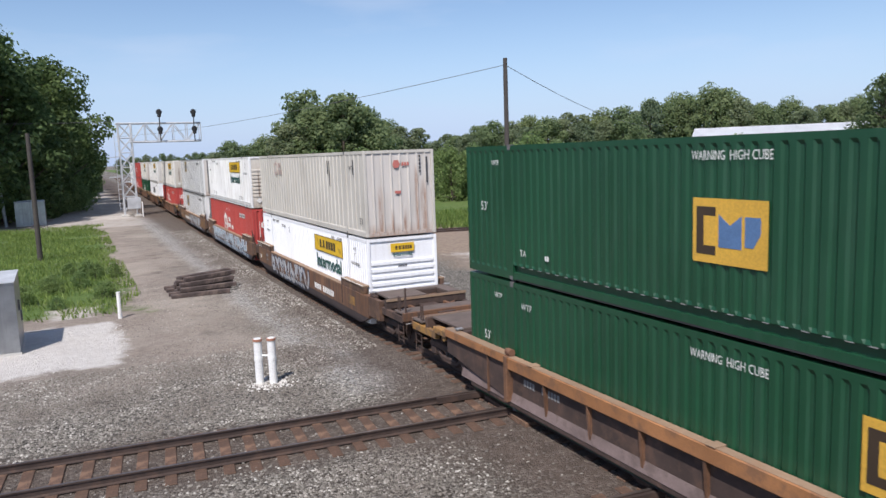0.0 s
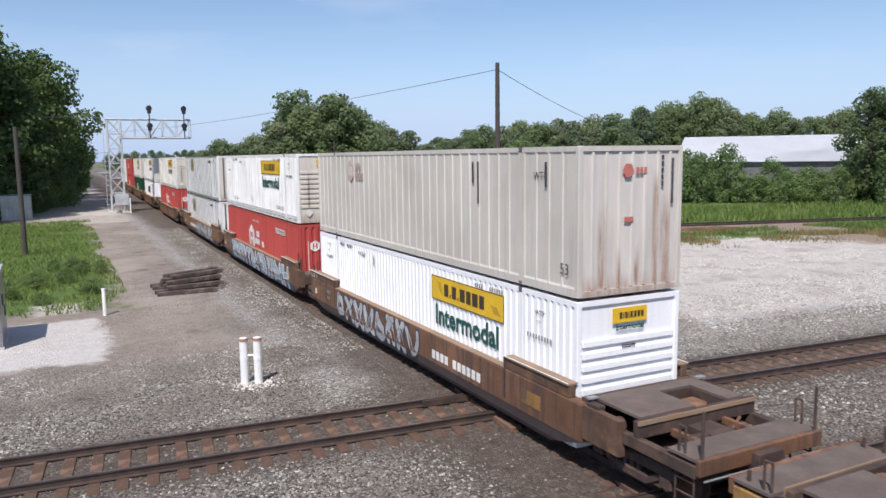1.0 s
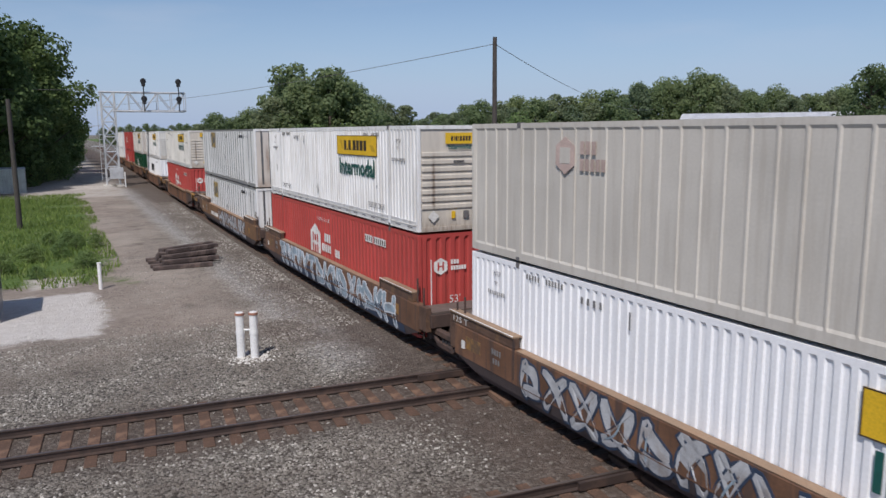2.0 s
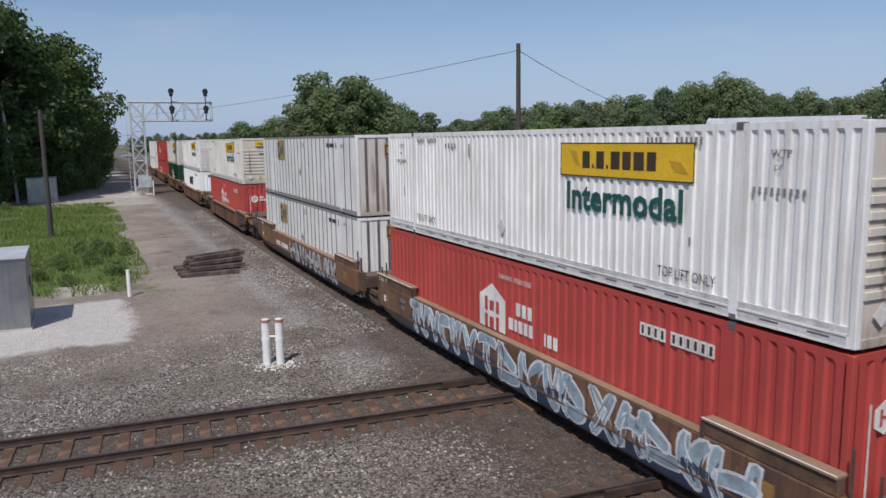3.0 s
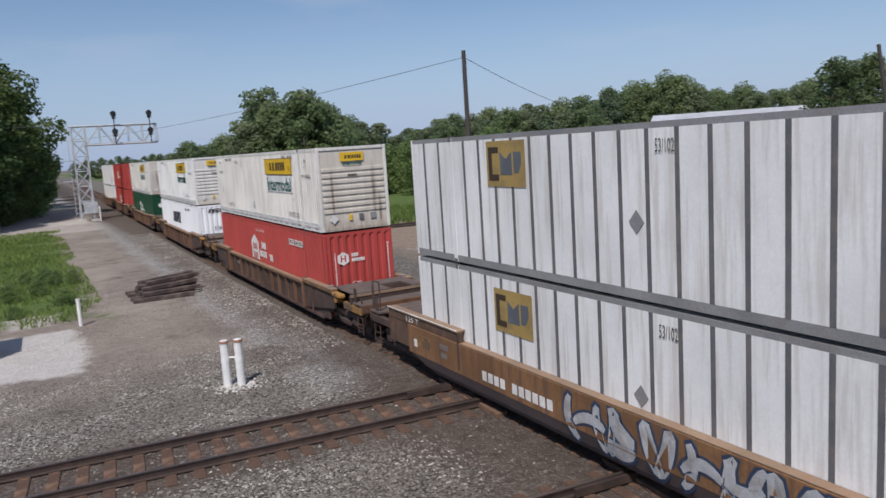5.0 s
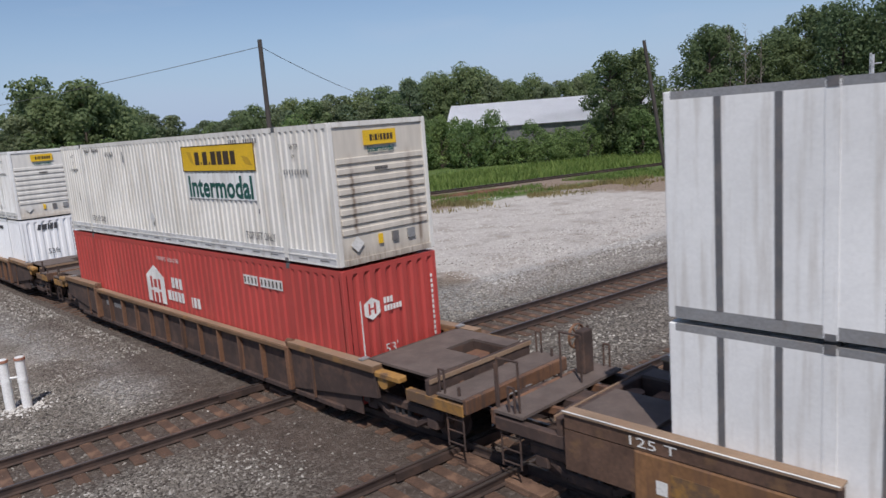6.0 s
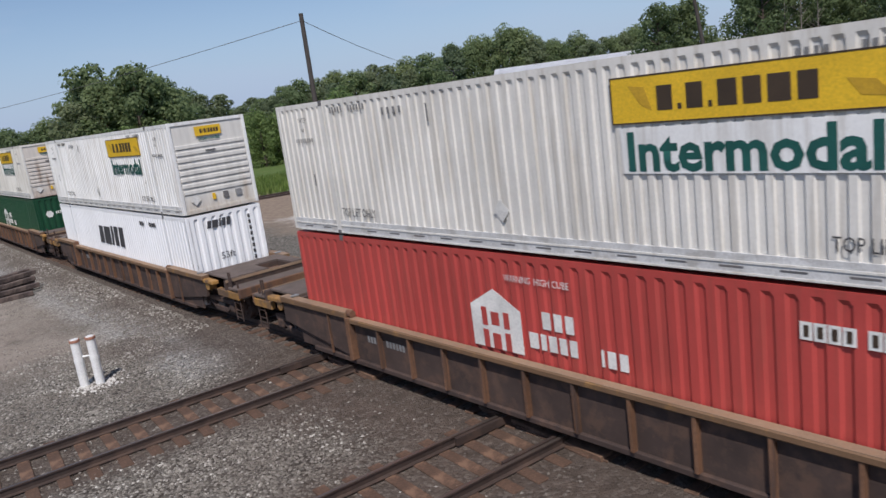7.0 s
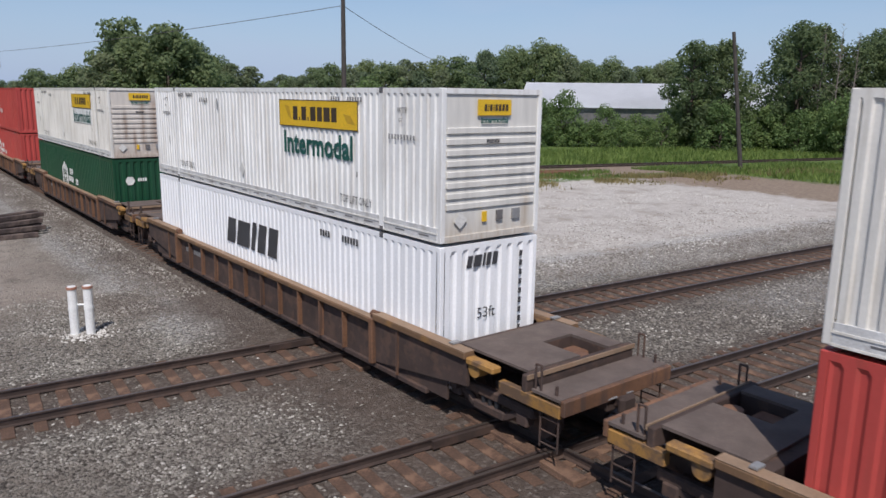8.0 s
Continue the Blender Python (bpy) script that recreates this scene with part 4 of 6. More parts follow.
def amber_logo(t, u, v, s, place=None, wide=1.6, paint=None):
    base = place or on_side
    u0 = u

    def p(a, b, d):
        return base(u0 + (a - u0) * wide, b, d)
    a = patch("logo_panel", t, p, paint or LOGO_AMBER, [rect(u, u + s * 0.92, v, v + s)], "amber square logo panel")
    patch("logo_dark_shape", a, p, INK_BROWN, [rect(u + 0.05 * s, u + 0.30 * s, v + 0.13 * s, v + 0.87 * s)], depth=0.009)
    patch("logo_gap", a, p, paint or LOGO_AMBER, [rect(u + 0.15 * s, u + 0.305 * s, v + 0.27 * s, v + 0.73 * s)], depth=0.013)
    patch("logo_blue_shape", a, p, INK_FADED if paint else INK_BLUE, [[(u + 0.34 * s, v + 0.26 * s), (u + 0.62 * s, v + 0.26 * s), (u + 0.62 * s, v + 0.76 * s), (u + 0.48 * s, v + 0.60 * s), (u + 0.34 * s, v + 0.76 * s)],
          [(u + 0.66 * s, v + 0.30 * s), (u + 0.76 * s, v + 0.30 * s), (u + 0.84 * s, v + 0.50 * s), (u + 0.84 * s, v + 0.75 * s), (u + 0.66 * s, v + 0.75 * s)]], depth=0.009)


def slanted_bars(t, place, u, v, h, ink):
    """Five dark leaning shapes in a row, like a bold word."""
    out, x = [], u
    for k, w in enumerate((0.62, 0.95, 0.28, 0.55, 0.62)):
        top = h * (0.92 if k < 2 else 1.0)
        out.append([(x, v), (x + w * h * 0.8, v), (x + w * h * 0.8 + 0.16 * h, v + top), (x + 0.16 * h, v + top)])
        x += (w * 0.8 + 0.16) * h
    patch("word_shape", t, place, ink, out, "bold dark leaning shape")


def haul_white(label, y0, level, paint=WHITE, end_paint=None, u=9.6, v=1.98, end_style="slats", seed=0):
    t = container(label, y0, level, "fine", paint, end_paint or paint, paint, end_style)
    yellow_sign(t, u, v, 3.68, 0.64, clean=paint is IVORY)
    small_marks(t, INK_DARK, seed)
    glyphs("TOP LIFT ONLY", 0.18, t, on_side, LEN - 3.65, 0.40, INK_DARK, "handling_lettering", span=1.3)
    glyphs("TOP LIFT ONLY", 0.18, t, on_side, 2.25, 0.40, INK_DARK, "handling_lettering", span=1.25)
    for y0_, y1_ in ((0.12, 1.91), (2.09, LEN - 2.09), (LEN - 1.91, LEN - 0.12)):
        sill = part("sill_band", box(-HALF - 0.004, -HALF + 0.03, y0_, y1_, 0.01, 0.285, bevel=0.004), SILL, t, "scuffed pale grey bottom sill")
        part("sill_lip", box(-HALF - 0.016, -HALF + 0.01, y0_, y1_, 0.155, 0.185), IVORY, sill)
        part("sill_foot", box(-HALF - 0.014, -HALF + 0.01, y0_, y1_, 0.002, 0.03), IVORY, sill)
        for k in range(int((y1_ - y0_) / 0.8)):
            part("sill_slot", box(-HALF - 0.006, -HALF, y0_ + 0.25 + 0.8 * k, y0_ + 0.58 + 0.8 * k, 0.085, 0.115), POST, sill, "dark slot")
    patch("end_placard", t, on_end, INK_WHITE, [[(-1.0, 0.42), (-0.83, 0.25), (-0.66, 0.42), (-0.83, 0.59)]], "white diamond placard")
    for x, w, m in ((-0.25, 0.10, SIGN_YELLOW), (0.12, 0.16, POST), (0.55, 0.20, GREYEDGE)):
        part("end_plate", box(x, x + w, -0.012, 0.03, 0.34, 0.34 + 0.2), m, t)
    return t


def hub_red(label, y0, house_u=6.1):
    t = container(label, y0, 0, "wave", RED)
    hub_house(t, house_u, 1.11, 1.12, INK_WHITE, RED)
    red_end(t)
    hub_marks(t)
    return t


def build_loads():
    # first pair: dark green
    for lv, u in ((1, 7.5), (0, 10.4)):
        t = container("dark green corrugated container with an amber logo panel", Y[0], lv, "fluted", GREEN, GREEN, GREEN, tall=1.03)
        amber_logo(t, u, 1.03 if lv else 1.46, 0.96)
        glyphs("53'", 0.20, t, on_side, 0.72, 1.46 if lv else 1.42, INK_WHITE, "size_lettering")
        for word, at_u, long in (("WARNING", 7.46, 0.66), ("HIGH CUBE", 8.22, 0.76)):
            glyphs(word, 0.14, t, on_side, at_u, 2.55 if lv else 2.50, INK_WHITE, "warning_lettering", span=long)
        glyphs("TA" if lv else "WTP", 0.14, t, on_side, 2.4, 0.55 if lv else 2.36, INK_WHITE, "small_lettering")
        glyphs("WTP", 0.11, t, on_side, 1.25, HIGH - 0.42, INK_WHITE, "small_lettering")
        patch("data_bar", t, on_side, INK_WHITE, bars(3.36, 0.55, [0.6] * 2, 0.10, 0.2))
        # a black strip on the rail's face paints the shaded line under the container
        part("bottom_recess", box(-HALF - 0.004, -HALF + 0.02, 2.2, LEN - 2.2, 0.0, 0.03), BLACK, t, "black strip standing in for shade along the bottom rail")
        part("bottom_channel", box(-HALF + 0.07, -HALF + 0.09, 2.08, LEN - 2.08, 0.10, 0.34), GREEN, t, "recessed channel in shadow")
        for k in range(36):
            part("channel_rivet", box(-HALF - 0.008, -HALF, 2.4 + k * 0.32, 2.52 + k * 0.32, 0.305, 0.318), GREYEDGE, t, "bright worn weld")
    # second: weathered beige over clean white
    t = container("weathered beige container with rust-streaked end", Y[1], 1, "soft", BEIGE, END_BEIGE, BEIGE, "ribs")
    patch("faded_emblem", t, on_side, INK_PALE, [[(3.62 + 0.34 * math.cos(k * math.pi / 3 + 0.52), 2.27 + 0.36 * math.sin(k * math.pi / 3 + 0.52)) for k in range(6)]], "faded pale red hexagon")
    patch("faded_emblem_core", t, on_side, BEIGE, [rect(3.46, 3.78, 2.12, 2.42)], depth=0.009)
    patch("faded_word_bar", t, on_side, INK_PALE, bars(4.08, 2.30, [0.5] * 3, 0.24, 0.2) + bars(4.08, 2.00, [0.5] * 5, 0.22, 0.2))
    patch("side_number_bar", t, on_side, INK_DARK, [rect(12.05, 12.12, 2.1, 2.6), rect(12.30, 12.37, 1.62, 2.6), rect(15.05, 15.12, 2.1, 2.6)])
    glyphs("WTP", 0.16, t, on_side, LEN - 1.5, HIGH - 0.65, INK_DARK, "small_lettering")
    glyphs("53", 0.22, t, on_side, LEN - 0.55, 0.42, INK_DARK, "size_lettering")
    patch("end_emblem", t, on_end, INK_RED, [[(-0.12 + 0.14 * math.cos(k * math.pi / 3), 2.42 + 0.15 * math.sin(k * math.pi / 3)) for k in range(6)]] + bars(0.08, 2.36, [0.6] * 3, 0.12, 0.2), "faded red hexagon")
    patch("end_number_bar", t, on_end, INK_DARK, [rect(0.72, 0.78, 2.62 - 0.13 * k, 2.71 - 0.13 * k) for k in range(5)] + [rect(0.98, 1.04, 1.75, 2.65)])
    patch("end_plate", t, on_end, INK_RED, [rect(-0.2, 0.02, 1.42, 1.52)])
    t = haul_white("clean white ribbed container with a yellow sign", Y[1], 0, CLEAN, CLEAN, u=9.8, v=1.95, end_style="slats_low", seed=3)
    # third: white over red
    haul_white("white ribbed container with yellow sign and rust-stained end", Y[2], 1, WHITE, END_SOOTY, seed=4)
    hub_red("red corrugated container with white gabled emblem", Y[2])
    # fourth: two white containers with dark posts
    for lv, ep in ((1, END_TAN), (0, WHITE)):
        t = container("white panelled container with dark upright posts", Y[3], lv, "post", WHITE, ep, WHITE, "posts")
        amber_logo(t, 3.58, 1.80 if lv else 1.62, 0.95, paint=LOGO_OLD)
        amber_logo(t, -0.22, 2.1, 0.5, on_end, 1.0, LOGO_OLD)
        glyphs("53/102", 0.22, t, on_side, 8.48, 2.42, INK_DARK, "size_lettering", span=0.40)
        patch("placard", t, on_side, GREYEDGE, [[(7.86, 1.30), (8.03, 1.10), (8.20, 1.30), (8.03, 1.50)]], "grey diamond placard holder")
        patch("number_bar", t, on_side, INK_DARK, bars(12.45, 2.45, [0.45] * 4, 0.15, 0.2) + bars(12.9, 2.45, [0.45] * 6, 0.15, 0.2) + [rect(13.72, 13.79, 2.40, 2.62)])
        glyphs("WTP", 0.13, t, on_side, LEN - 1.85, HIGH - 0.45, INK_DARK, "small_lettering")
        patch("end_number_bar", t, on_end, INK_DARK, [rect(0.86, 0.93, 2.6 - 0.16 * k, 2.70 - 0.16 * k) for k in range(8)])
    # fifth: white over red; sixth: white over white; seventh: white over green
    haul_white("ivory ribbed container with yellow sign and sooty end", Y[4], 1, IVORY, END_SOOTY, seed=5)
    hub_red("bright red corrugated container with white gabled emblem", Y[4])
    haul_white("white ribbed container with yellow sign and ribbed end", Y[5], 1, WHITE, END_DINGY, seed=6)
    t = container("clean white corrugated container with bold dark shapes", Y[5], 0, "swift", CLEAN, CLEAN, CLEAN)
    slanted_bars(t, lambda u, v, d: on_side(5.9 + (u - 5.9) * 1.33, v, d), 5.9, 1.42, 0.8, INK_DARK)
    slanted_bars(t, on_end, -0.65, 2.42, 0.26, INK_DARK)
    glyphs("53ft", 0.22, t, on_end, -0.35, 1.35, INK_DARK, "size_lettering")
    patch("serial_bar", t, on_end, INK_DARK, [rect(0.78, 0.86, 2.5 - 0.2 * k, 2.62 - 0.2 * k) for k in range(9)])
    patch("data_bar", t, on_side, INK_DARK, bars(LEN - 4.6, HIGH - 0.45, [0.5] * 4, 0.15, 0.3) + bars(LEN - 3.6, HIGH - 0.45, [0.5] * 6, 0.15, 0.3))
    haul_white("ivory ribbed container with yellow sign and rusty end", Y[6], 1, IVORY, END_TAN, seed=7)
    t = container("dark green corrugated container with white emblem", Y[6], 0, "wave", GREEN, GREEN, GREEN)
    hub_house(t, 6.1, 1.02, 1.12, INK_WHITE, GREEN)
    patch("end_emblem", t, on_end, INK_WHITE, [[(-0.62 + 0.2 * math.cos(k * math.pi / 3), 1.98 + 0.2 * math.sin(k * math.pi / 3)) for k in range(6)]] + bars(-0.3, 1.95, [0.5] * 4, 0.14, 0.2), "white hexagon emblem")
    # the rest of the train, far off
    for k, (a, b) in enumerate(((RED, RED), (WHITE, WHITE))):
        names = {id(RED): "red", id(WHITE): "white", id(IVORY): "ivory", id(GREEN): "green"}
        for lv, p in ((1, a), (0, b)):
            t = container(names[id(p)] + " corrugated container far down the train", Y[7] + 22.8 * k, lv, "wave", p)
            if p is RED:
                hub_house(t, 6.1, 1.02, 1.12, INK_WHITE, RED)


# ---- well cars ----
def truck(t, y):
    """A two-axle truck: side frames, springs, axle boxes and turning wheelsets."""
    tr = part("bolster", box(-0.9, 0.9, y - 0.2, y + 0.2, 0.45, 0.75, bevel=0.03), CAR_DARK, t)
    for s in (-1, 1):
        bm = bmesh.new()
        x = s * 1.16
        bx(bm, x - 0.08, x + 0.08, y - 1.15, y + 1.15, 0.52, 0.70, bevel=0.03)
        bx(bm, x - 0.08, x + 0.08, y - 0.42, y + 0.42, 0.22, 0.40, bevel=0.03)
        for k in (-1, 1):
            rod(bm, (x, y + k * 0.42, 0.3), (x, y + k * 0.9, 0.58), 0.08, 6)
            bx(bm, x - 0.11, x + 0.11, y + k * 0.89 - 0.14, y + k * 0.89 + 0.14, 0.33, 0.56, bevel=0.03)
        part("side_frame", bm, CAR_DARK, tr)
        for k in (-0.18, 0.0, 0.18):
            part("spring", rod(bmesh.new(), (x, y + k, 0.36), (x, y + k, 0.54), 0.06, 8), BLACK, tr)
    for k in (-0.89, 0.89):
        w = thing("wheelset", "", "")
        w.parent = t
        for s in (-1, 1):
            bm = bmesh.new()
            rod(bm, (s * 0.70, 0, 0), (s * 0.83, 0, 0), 0.42, 24)
            rod(bm, (s * 0.66, 0, 0), (s * 0.70, 0, 0), 0.455, 24)
            rod(bm, (s * 0.83, 0, 0), (s * 0.86, 0, 0), 0.15, 12)
            for j in range(4):
                bx(bm, s * 0.845 - 0.02, s * 0.845 + 0.02, -0.03 + 0.25 * math.cos(j * 1.57), 0.03 + 0.25 * math.cos(j * 1.57), -0.03 + 0.25 * math.sin(j * 1.57), 0.03 + 0.25 * math.sin(j * 1.57))
            part("wheel", bm, CAR_DARK, w, "grimy steel wheel")
        part("axle", rod(bmesh.new(), (-0.7, 0, 0), (0.7, 0, 0), 0.09, 10), CAR_DARK, w)
        WHEELS.append((w, y + k))


def ladder(t, x, y, top=1.35, low=0.35, mat=None):
    for dy in (-0.2, 0.2):
        part("ladder_rail", rod(bmesh.new(), (x, y + dy, low), (x, y + dy, top), 0.018, 6), mat or CAR_DARK, t)
    for k in range(4):
        z = low + 0.08 + k * (top - low - 0.15) / 3.4
        part("ladder_rung", rod(bmesh.new(), (x, y - 0.2, z), (x, y + 0.2, z), 0.016, 6), mat or CAR_DARK, t)


def handrail(t, x, y0, y1, z0, z1, mat):
    bm = bmesh.new()
    rod(bm, (x, y0, z0), (x, y0, z1), 0.022, 6)
    rod(bm, (x, y1, z0), (x, y1, z1), 0.022, 6)
    rod(bm, (x, y0, z1), (x, y1, z1), 0.022, 6)
    part("handrail", bm, mat, t)


def graffiti(t, y0, y1, z0, z1, seed, base=0):
    """Sprayed block shapes on the near side: slanted thick strokes with dark outlines over a dark ground, and pale highlights."""
    rng = random.Random(seed)
    long = y1 - y0

    def place(u, v, d):
        return (-1.524 - d + max(0.0, 0.62 - v) * 0.17, y1 - u, v)

    def stroke(u, v, du, dv, w, grow, bow=0.0):
        """A thick stroke with rounded ends, bowed to one side."""
        n = math.hypot(du, dv)
        ax, az, px, pz = du / n, dv / n, -dv / n, du / n
        half, left, right = w / 2 + grow, [], []
        for i in range(7):
            k = i / 6
            off = bow * 4 * k * (1 - k)
            taper = half * (0.72 + 0.28 * math.sin(math.pi * (0.15 + 0.7 * k)))
            cx, cz = u + du * k + px * off + ax * grow * (2 * k - 1), v + dv * k + pz * off + az * grow * (2 * k - 1)
            left.append((cx + px * taper, cz + pz * taper))
            right.append((cx - px * taper, cz - pz * taper))
        tip, tail = (u + du + ax * (half * 0.6 + grow), v + dv + az * (half * 0.6 + grow)), (u - ax * (half * 0.6 + grow), v - az * (half * 0.6 + grow))
        return [(a, min(z1, max(z0, b))) for a, b in left + [tip] + right[::-1] + [tail]]
    fill, line = ((SPRAY[0], SPRAY[1]), (SPRAY[3], SPRAY[2]))[base]
    if base == 0:
        edge = [(long * i / 14, z0 + (z1 - z0) * (0.42 + 0.12 * math.sin(i * 1.7))) for i in range(15)]
        patch("spray_ground", t, place, SPRAY[2], [[(0, z0 + 0.02), (long, z0 + 0.02)] + edge[::-1]], depth=0.005)
    u, i, h = 0.25, 0, z1 - z0
    while u < long - 0.5:
        w = rng.uniform(0.40, 0.8)
        lean = rng.uniform(-0.18, 0.22)
        kind = rng.randrange(5)
        zb, zt = z0 + h * rng.uniform(0.10, 0.22), z1 - h * rng.uniform(0.04, 0.14)
        th = h * rng.uniform(0.20, 0.32)
        up = zt - zb
        strokes = [[(u, zb, lean, up), (u + w, zb, lean, up), (u, zb + up * 0.45, w, up * 0.1)],
                   [(u + w * 0.5, zb, lean, up), (u, zt - th * 0.4, w, 0.02)],
                   [(u, zb, lean, up), (u + lean, zt - th * 0.5, w * 0.8, -up * 0.4), (u, zb + th * 0.4, w, 0.03)],
                   [(u, zt, w * 0.5, -up), (u + w * 0.5, zb, w * 0.5, up)],
                   [(u, zb, w, up), (u, zt, w, -up)]][kind]
        bows = [rng.uniform(-0.16, 0.16) for _ in strokes]
        lift = 0.0004 * (i % 4)
        patch("spray_outline", t, place, line, [stroke(*q, th, 0.05, w_) for q, w_ in zip(strokes, bows)], depth=0.007 + lift)
        patch("spray_fill", t, place, fill, [stroke(*q, th, 0.0, w_) for q, w_ in zip(strokes, bows)], depth=0.010 + lift)
        if base == 0 or rng.random() < 0.5:
            q = strokes[0]
            patch("spray_highlight", t, place, SPRAY[1] if base == 0 else SPRAY[0], [stroke(q[0] + 0.03, q[1] + 0.05, q[2] * 0.6, q[3] * 0.6, 0.04, 0.0, bows[0] * 0.6)], depth=0.013 + lift)
        u += w + th * rng.uniform(0.75, 1.1)
        i += 1


def car_end(t, s, y, reach, paint, deck, coupler, brake, tall=False, wheel_paint=None):
    """The open platform past the well: bulkhead, deck with an opening, cross beams, steps and rails.
    y: the container's end; s: -1 towards the camera, 1 away; reach: how far the platform runs."""
    def B(x0, x1, a, b, z0, z1, **kw):
        return box(x0, x1, min(y + s * a, y + s * b), max(y + s * a, y + s * b), z0, z1, **kw)
    r = reach
    d0, d1 = (0.45, 1.75) if tall or not coupler else (0.62, min(2.40, r - 0.95))
    part("bulkhead", B(-1.36, 1.36, d0 - 0.2, d0, 0.5, 1.335 if coupler else 1.09), CAR_DARK, t)
    if coupler:
        w0, w1 = (r - 0.95, r - 0.35) if tall else (r - 0.78, r - 0.14)
        part("deck_plate", B(-1.25, 0.05, d0, d1, 1.34, 1.39), deck, t, "dusty walkway plate")
        part("deck_plate", B(0.85, 1.25, d0, d1, 1.34, 1.39), deck, t, "dusty walkway plate")
        part("deck_plate", B(0.05, 0.85, d0, d1 - 0.95, 1.34, 1.39), deck, t, "dusty walkway plate")
        part("pit_wall", B(0.85, 0.87, d1 - 0.95, d1, 0.9, 1.335), CAR_DARK, t)
        part("pit_wall", B(0.03, 0.05, d1 - 0.95, d1, 0.9, 1.335), CAR_DARK, t)
        part("pit_wall", B(0.05, 0.85, d1 - 0.97, d1 - 0.95, 0.9, 1.335), CAR_DARK, t)
        part("pit_floor", B(0.05, 0.85, d1 - 0.95, d1, 0.9, 0.95), CAR_DARK, t)
        part("cross_beam", B(-1.42, 1.42, d1, d1 + 0.13, 1.05, 1.37, bevel=0.02), CAR_DARK, t)
        part("beam_edge", B(-1.42, 1.42, d1 + 0.13, d1 + 0.155, 1.30, 1.38), LEDGE, t, "dusty worn edge")
        part("end_walkway", B(-1.42, 1.42, w0, w1, 1.14, 1.19), deck, t, "dusty end walkway")
        part("end_sill", B(-1.42, 1.42, w1, w1 + 0.1, 0.92, 1.19, bevel=0.015), CAR_BROWN, t)
        part("centre_sill", B(-0.28, 0.28, 0.4, r - 0.1, 0.72, 1.12), CAR_DARK, t)
        part("brake_cylinder", rod(bmesh.new(), (-0.75, y + s * 2.3, 1.0), (0.35, y + s * 2.3, 1.0), 0.13, 12), CAR_DARK, t)
        part("brake_rod", rod(bmesh.new(), (0.3, y + s * 2.3, 1.0), (0.95, y + s * 1.95, 1.08), 0.03, 6), RUST, t)
        part("valve_box", B(0.42, 0.78, d1 - 0.8, d1 - 0.4, 0.95, 1.22, bevel=0.03), RUST, t, "rusty valve housing")
        part("gear_housing", rod(bmesh.new(), (0.3, y + s * (d1 - 0.2), 1.0), (0.3, y + s * (d1 - 0.2), 1.3), 0.16, 10), RUST, t)
        for x in (-0.62, 0.62):
            part("longitudinal_bar", B(x - 0.05, x + 0.05, d1 + 0.13, r - 0.3, 1.0, 1.12), CAR_BROWN, t)
        cp = part("coupler", B(-0.10, 0.10, r - 0.2, r + 0.12, 0.76, 0.96, bevel=0.03), CAR_DARK, t)
        part("knuckle", B(-0.19, 0.19, r + 0.0, r + 0.16, 0.70, 1.02, bevel=0.06), CAR_DARK, cp)
        hose = bmesh.new()
        pts = [Vector((0.45, y + s * (r - 0.25), 0.95)), Vector((0.42, y + s * (r - 0.1), 0.6)), Vector((0.36, y + s * (r + 0.06), 0.42)), Vector((0.3, y + s * (r + 0.15), 0.5))]
        for a, b in zip(pts, pts[1:]):
            rod(hose, a, b, 0.03, 7)
        part("air_hose", hose, BLACK, t)
        for x in (-1.36, 1.36):
            ladder(t, x, y + s * (w1 - 0.27), 1.14, 0.22, CAR_DARK)
            part("side_bracket", B(x - 0.07, x + 0.07, 0.45 if tall else 1.85, w1, 0.86, 1.08, bevel=0.015), paint, t)
            part("gusset", B(x - 0.09, x + 0.09, 0.5, 0.85, 0.72, 1.34, bevel=0.02), paint, t)
            handrail(t, x, y + s * (r - 0.75), y + s * (r - 0.62), 1.15, 1.62, CAR_DARK)
            part("corner_post", rod(bmesh.new(), (x * 0.96, y + s * (r - 0.32), 0.9), (x * 0.96, y + s * (r - 0.32), 1.95 if tall else 1.35), 0.03, 6), CAR_DARK, t)
            part("uncoupling_rod", rod(bmesh.new(), (x, y + s * (r - 0.22), 0.86), (x * 0.1, y + s * (r - 0.02), 0.98), 0.016, 6), GREYEDGE, t)
            part("placard", B(x - 0.1, x + 0.1, 0.5, 0.62, 1.40, 1.43), GREYEDGE, t, "small grey plate")
            part("slack_drum", rod(bmesh.new(), (x - 0.12, y + s * 1.25, 1.1), (x + 0.12, y + s * 1.25, 1.1), 0.15, 12), paint, t)
        truck(t, y + s * (r - 2.05))
        if brake:
            w = part("brake_stand", B(0.75, 1.05, r - 0.62, r - 0.42, 1.19, 2.0, bevel=0.02), CAR_DARK, t)
            bm = bmesh.new()
            bmesh.ops.create_cone(bm, segments=18, radius1=0.24, radius2=0.24, depth=0.05, cap_ends=False, matrix=Matrix.Translation((0.9, y + s * (r - 0.36), 1.85)) @ Matrix.Rotation(math.pi / 2, 4, "X"))
            bmesh.ops.solidify(bm, geom=bm.faces[:], thickness=0.02)
            wheel = part("brake_wheel", bm, wheel_paint or RUST, t, "worn hand brake wheel")
            for k in range(3):
                a = k * math.pi / 3
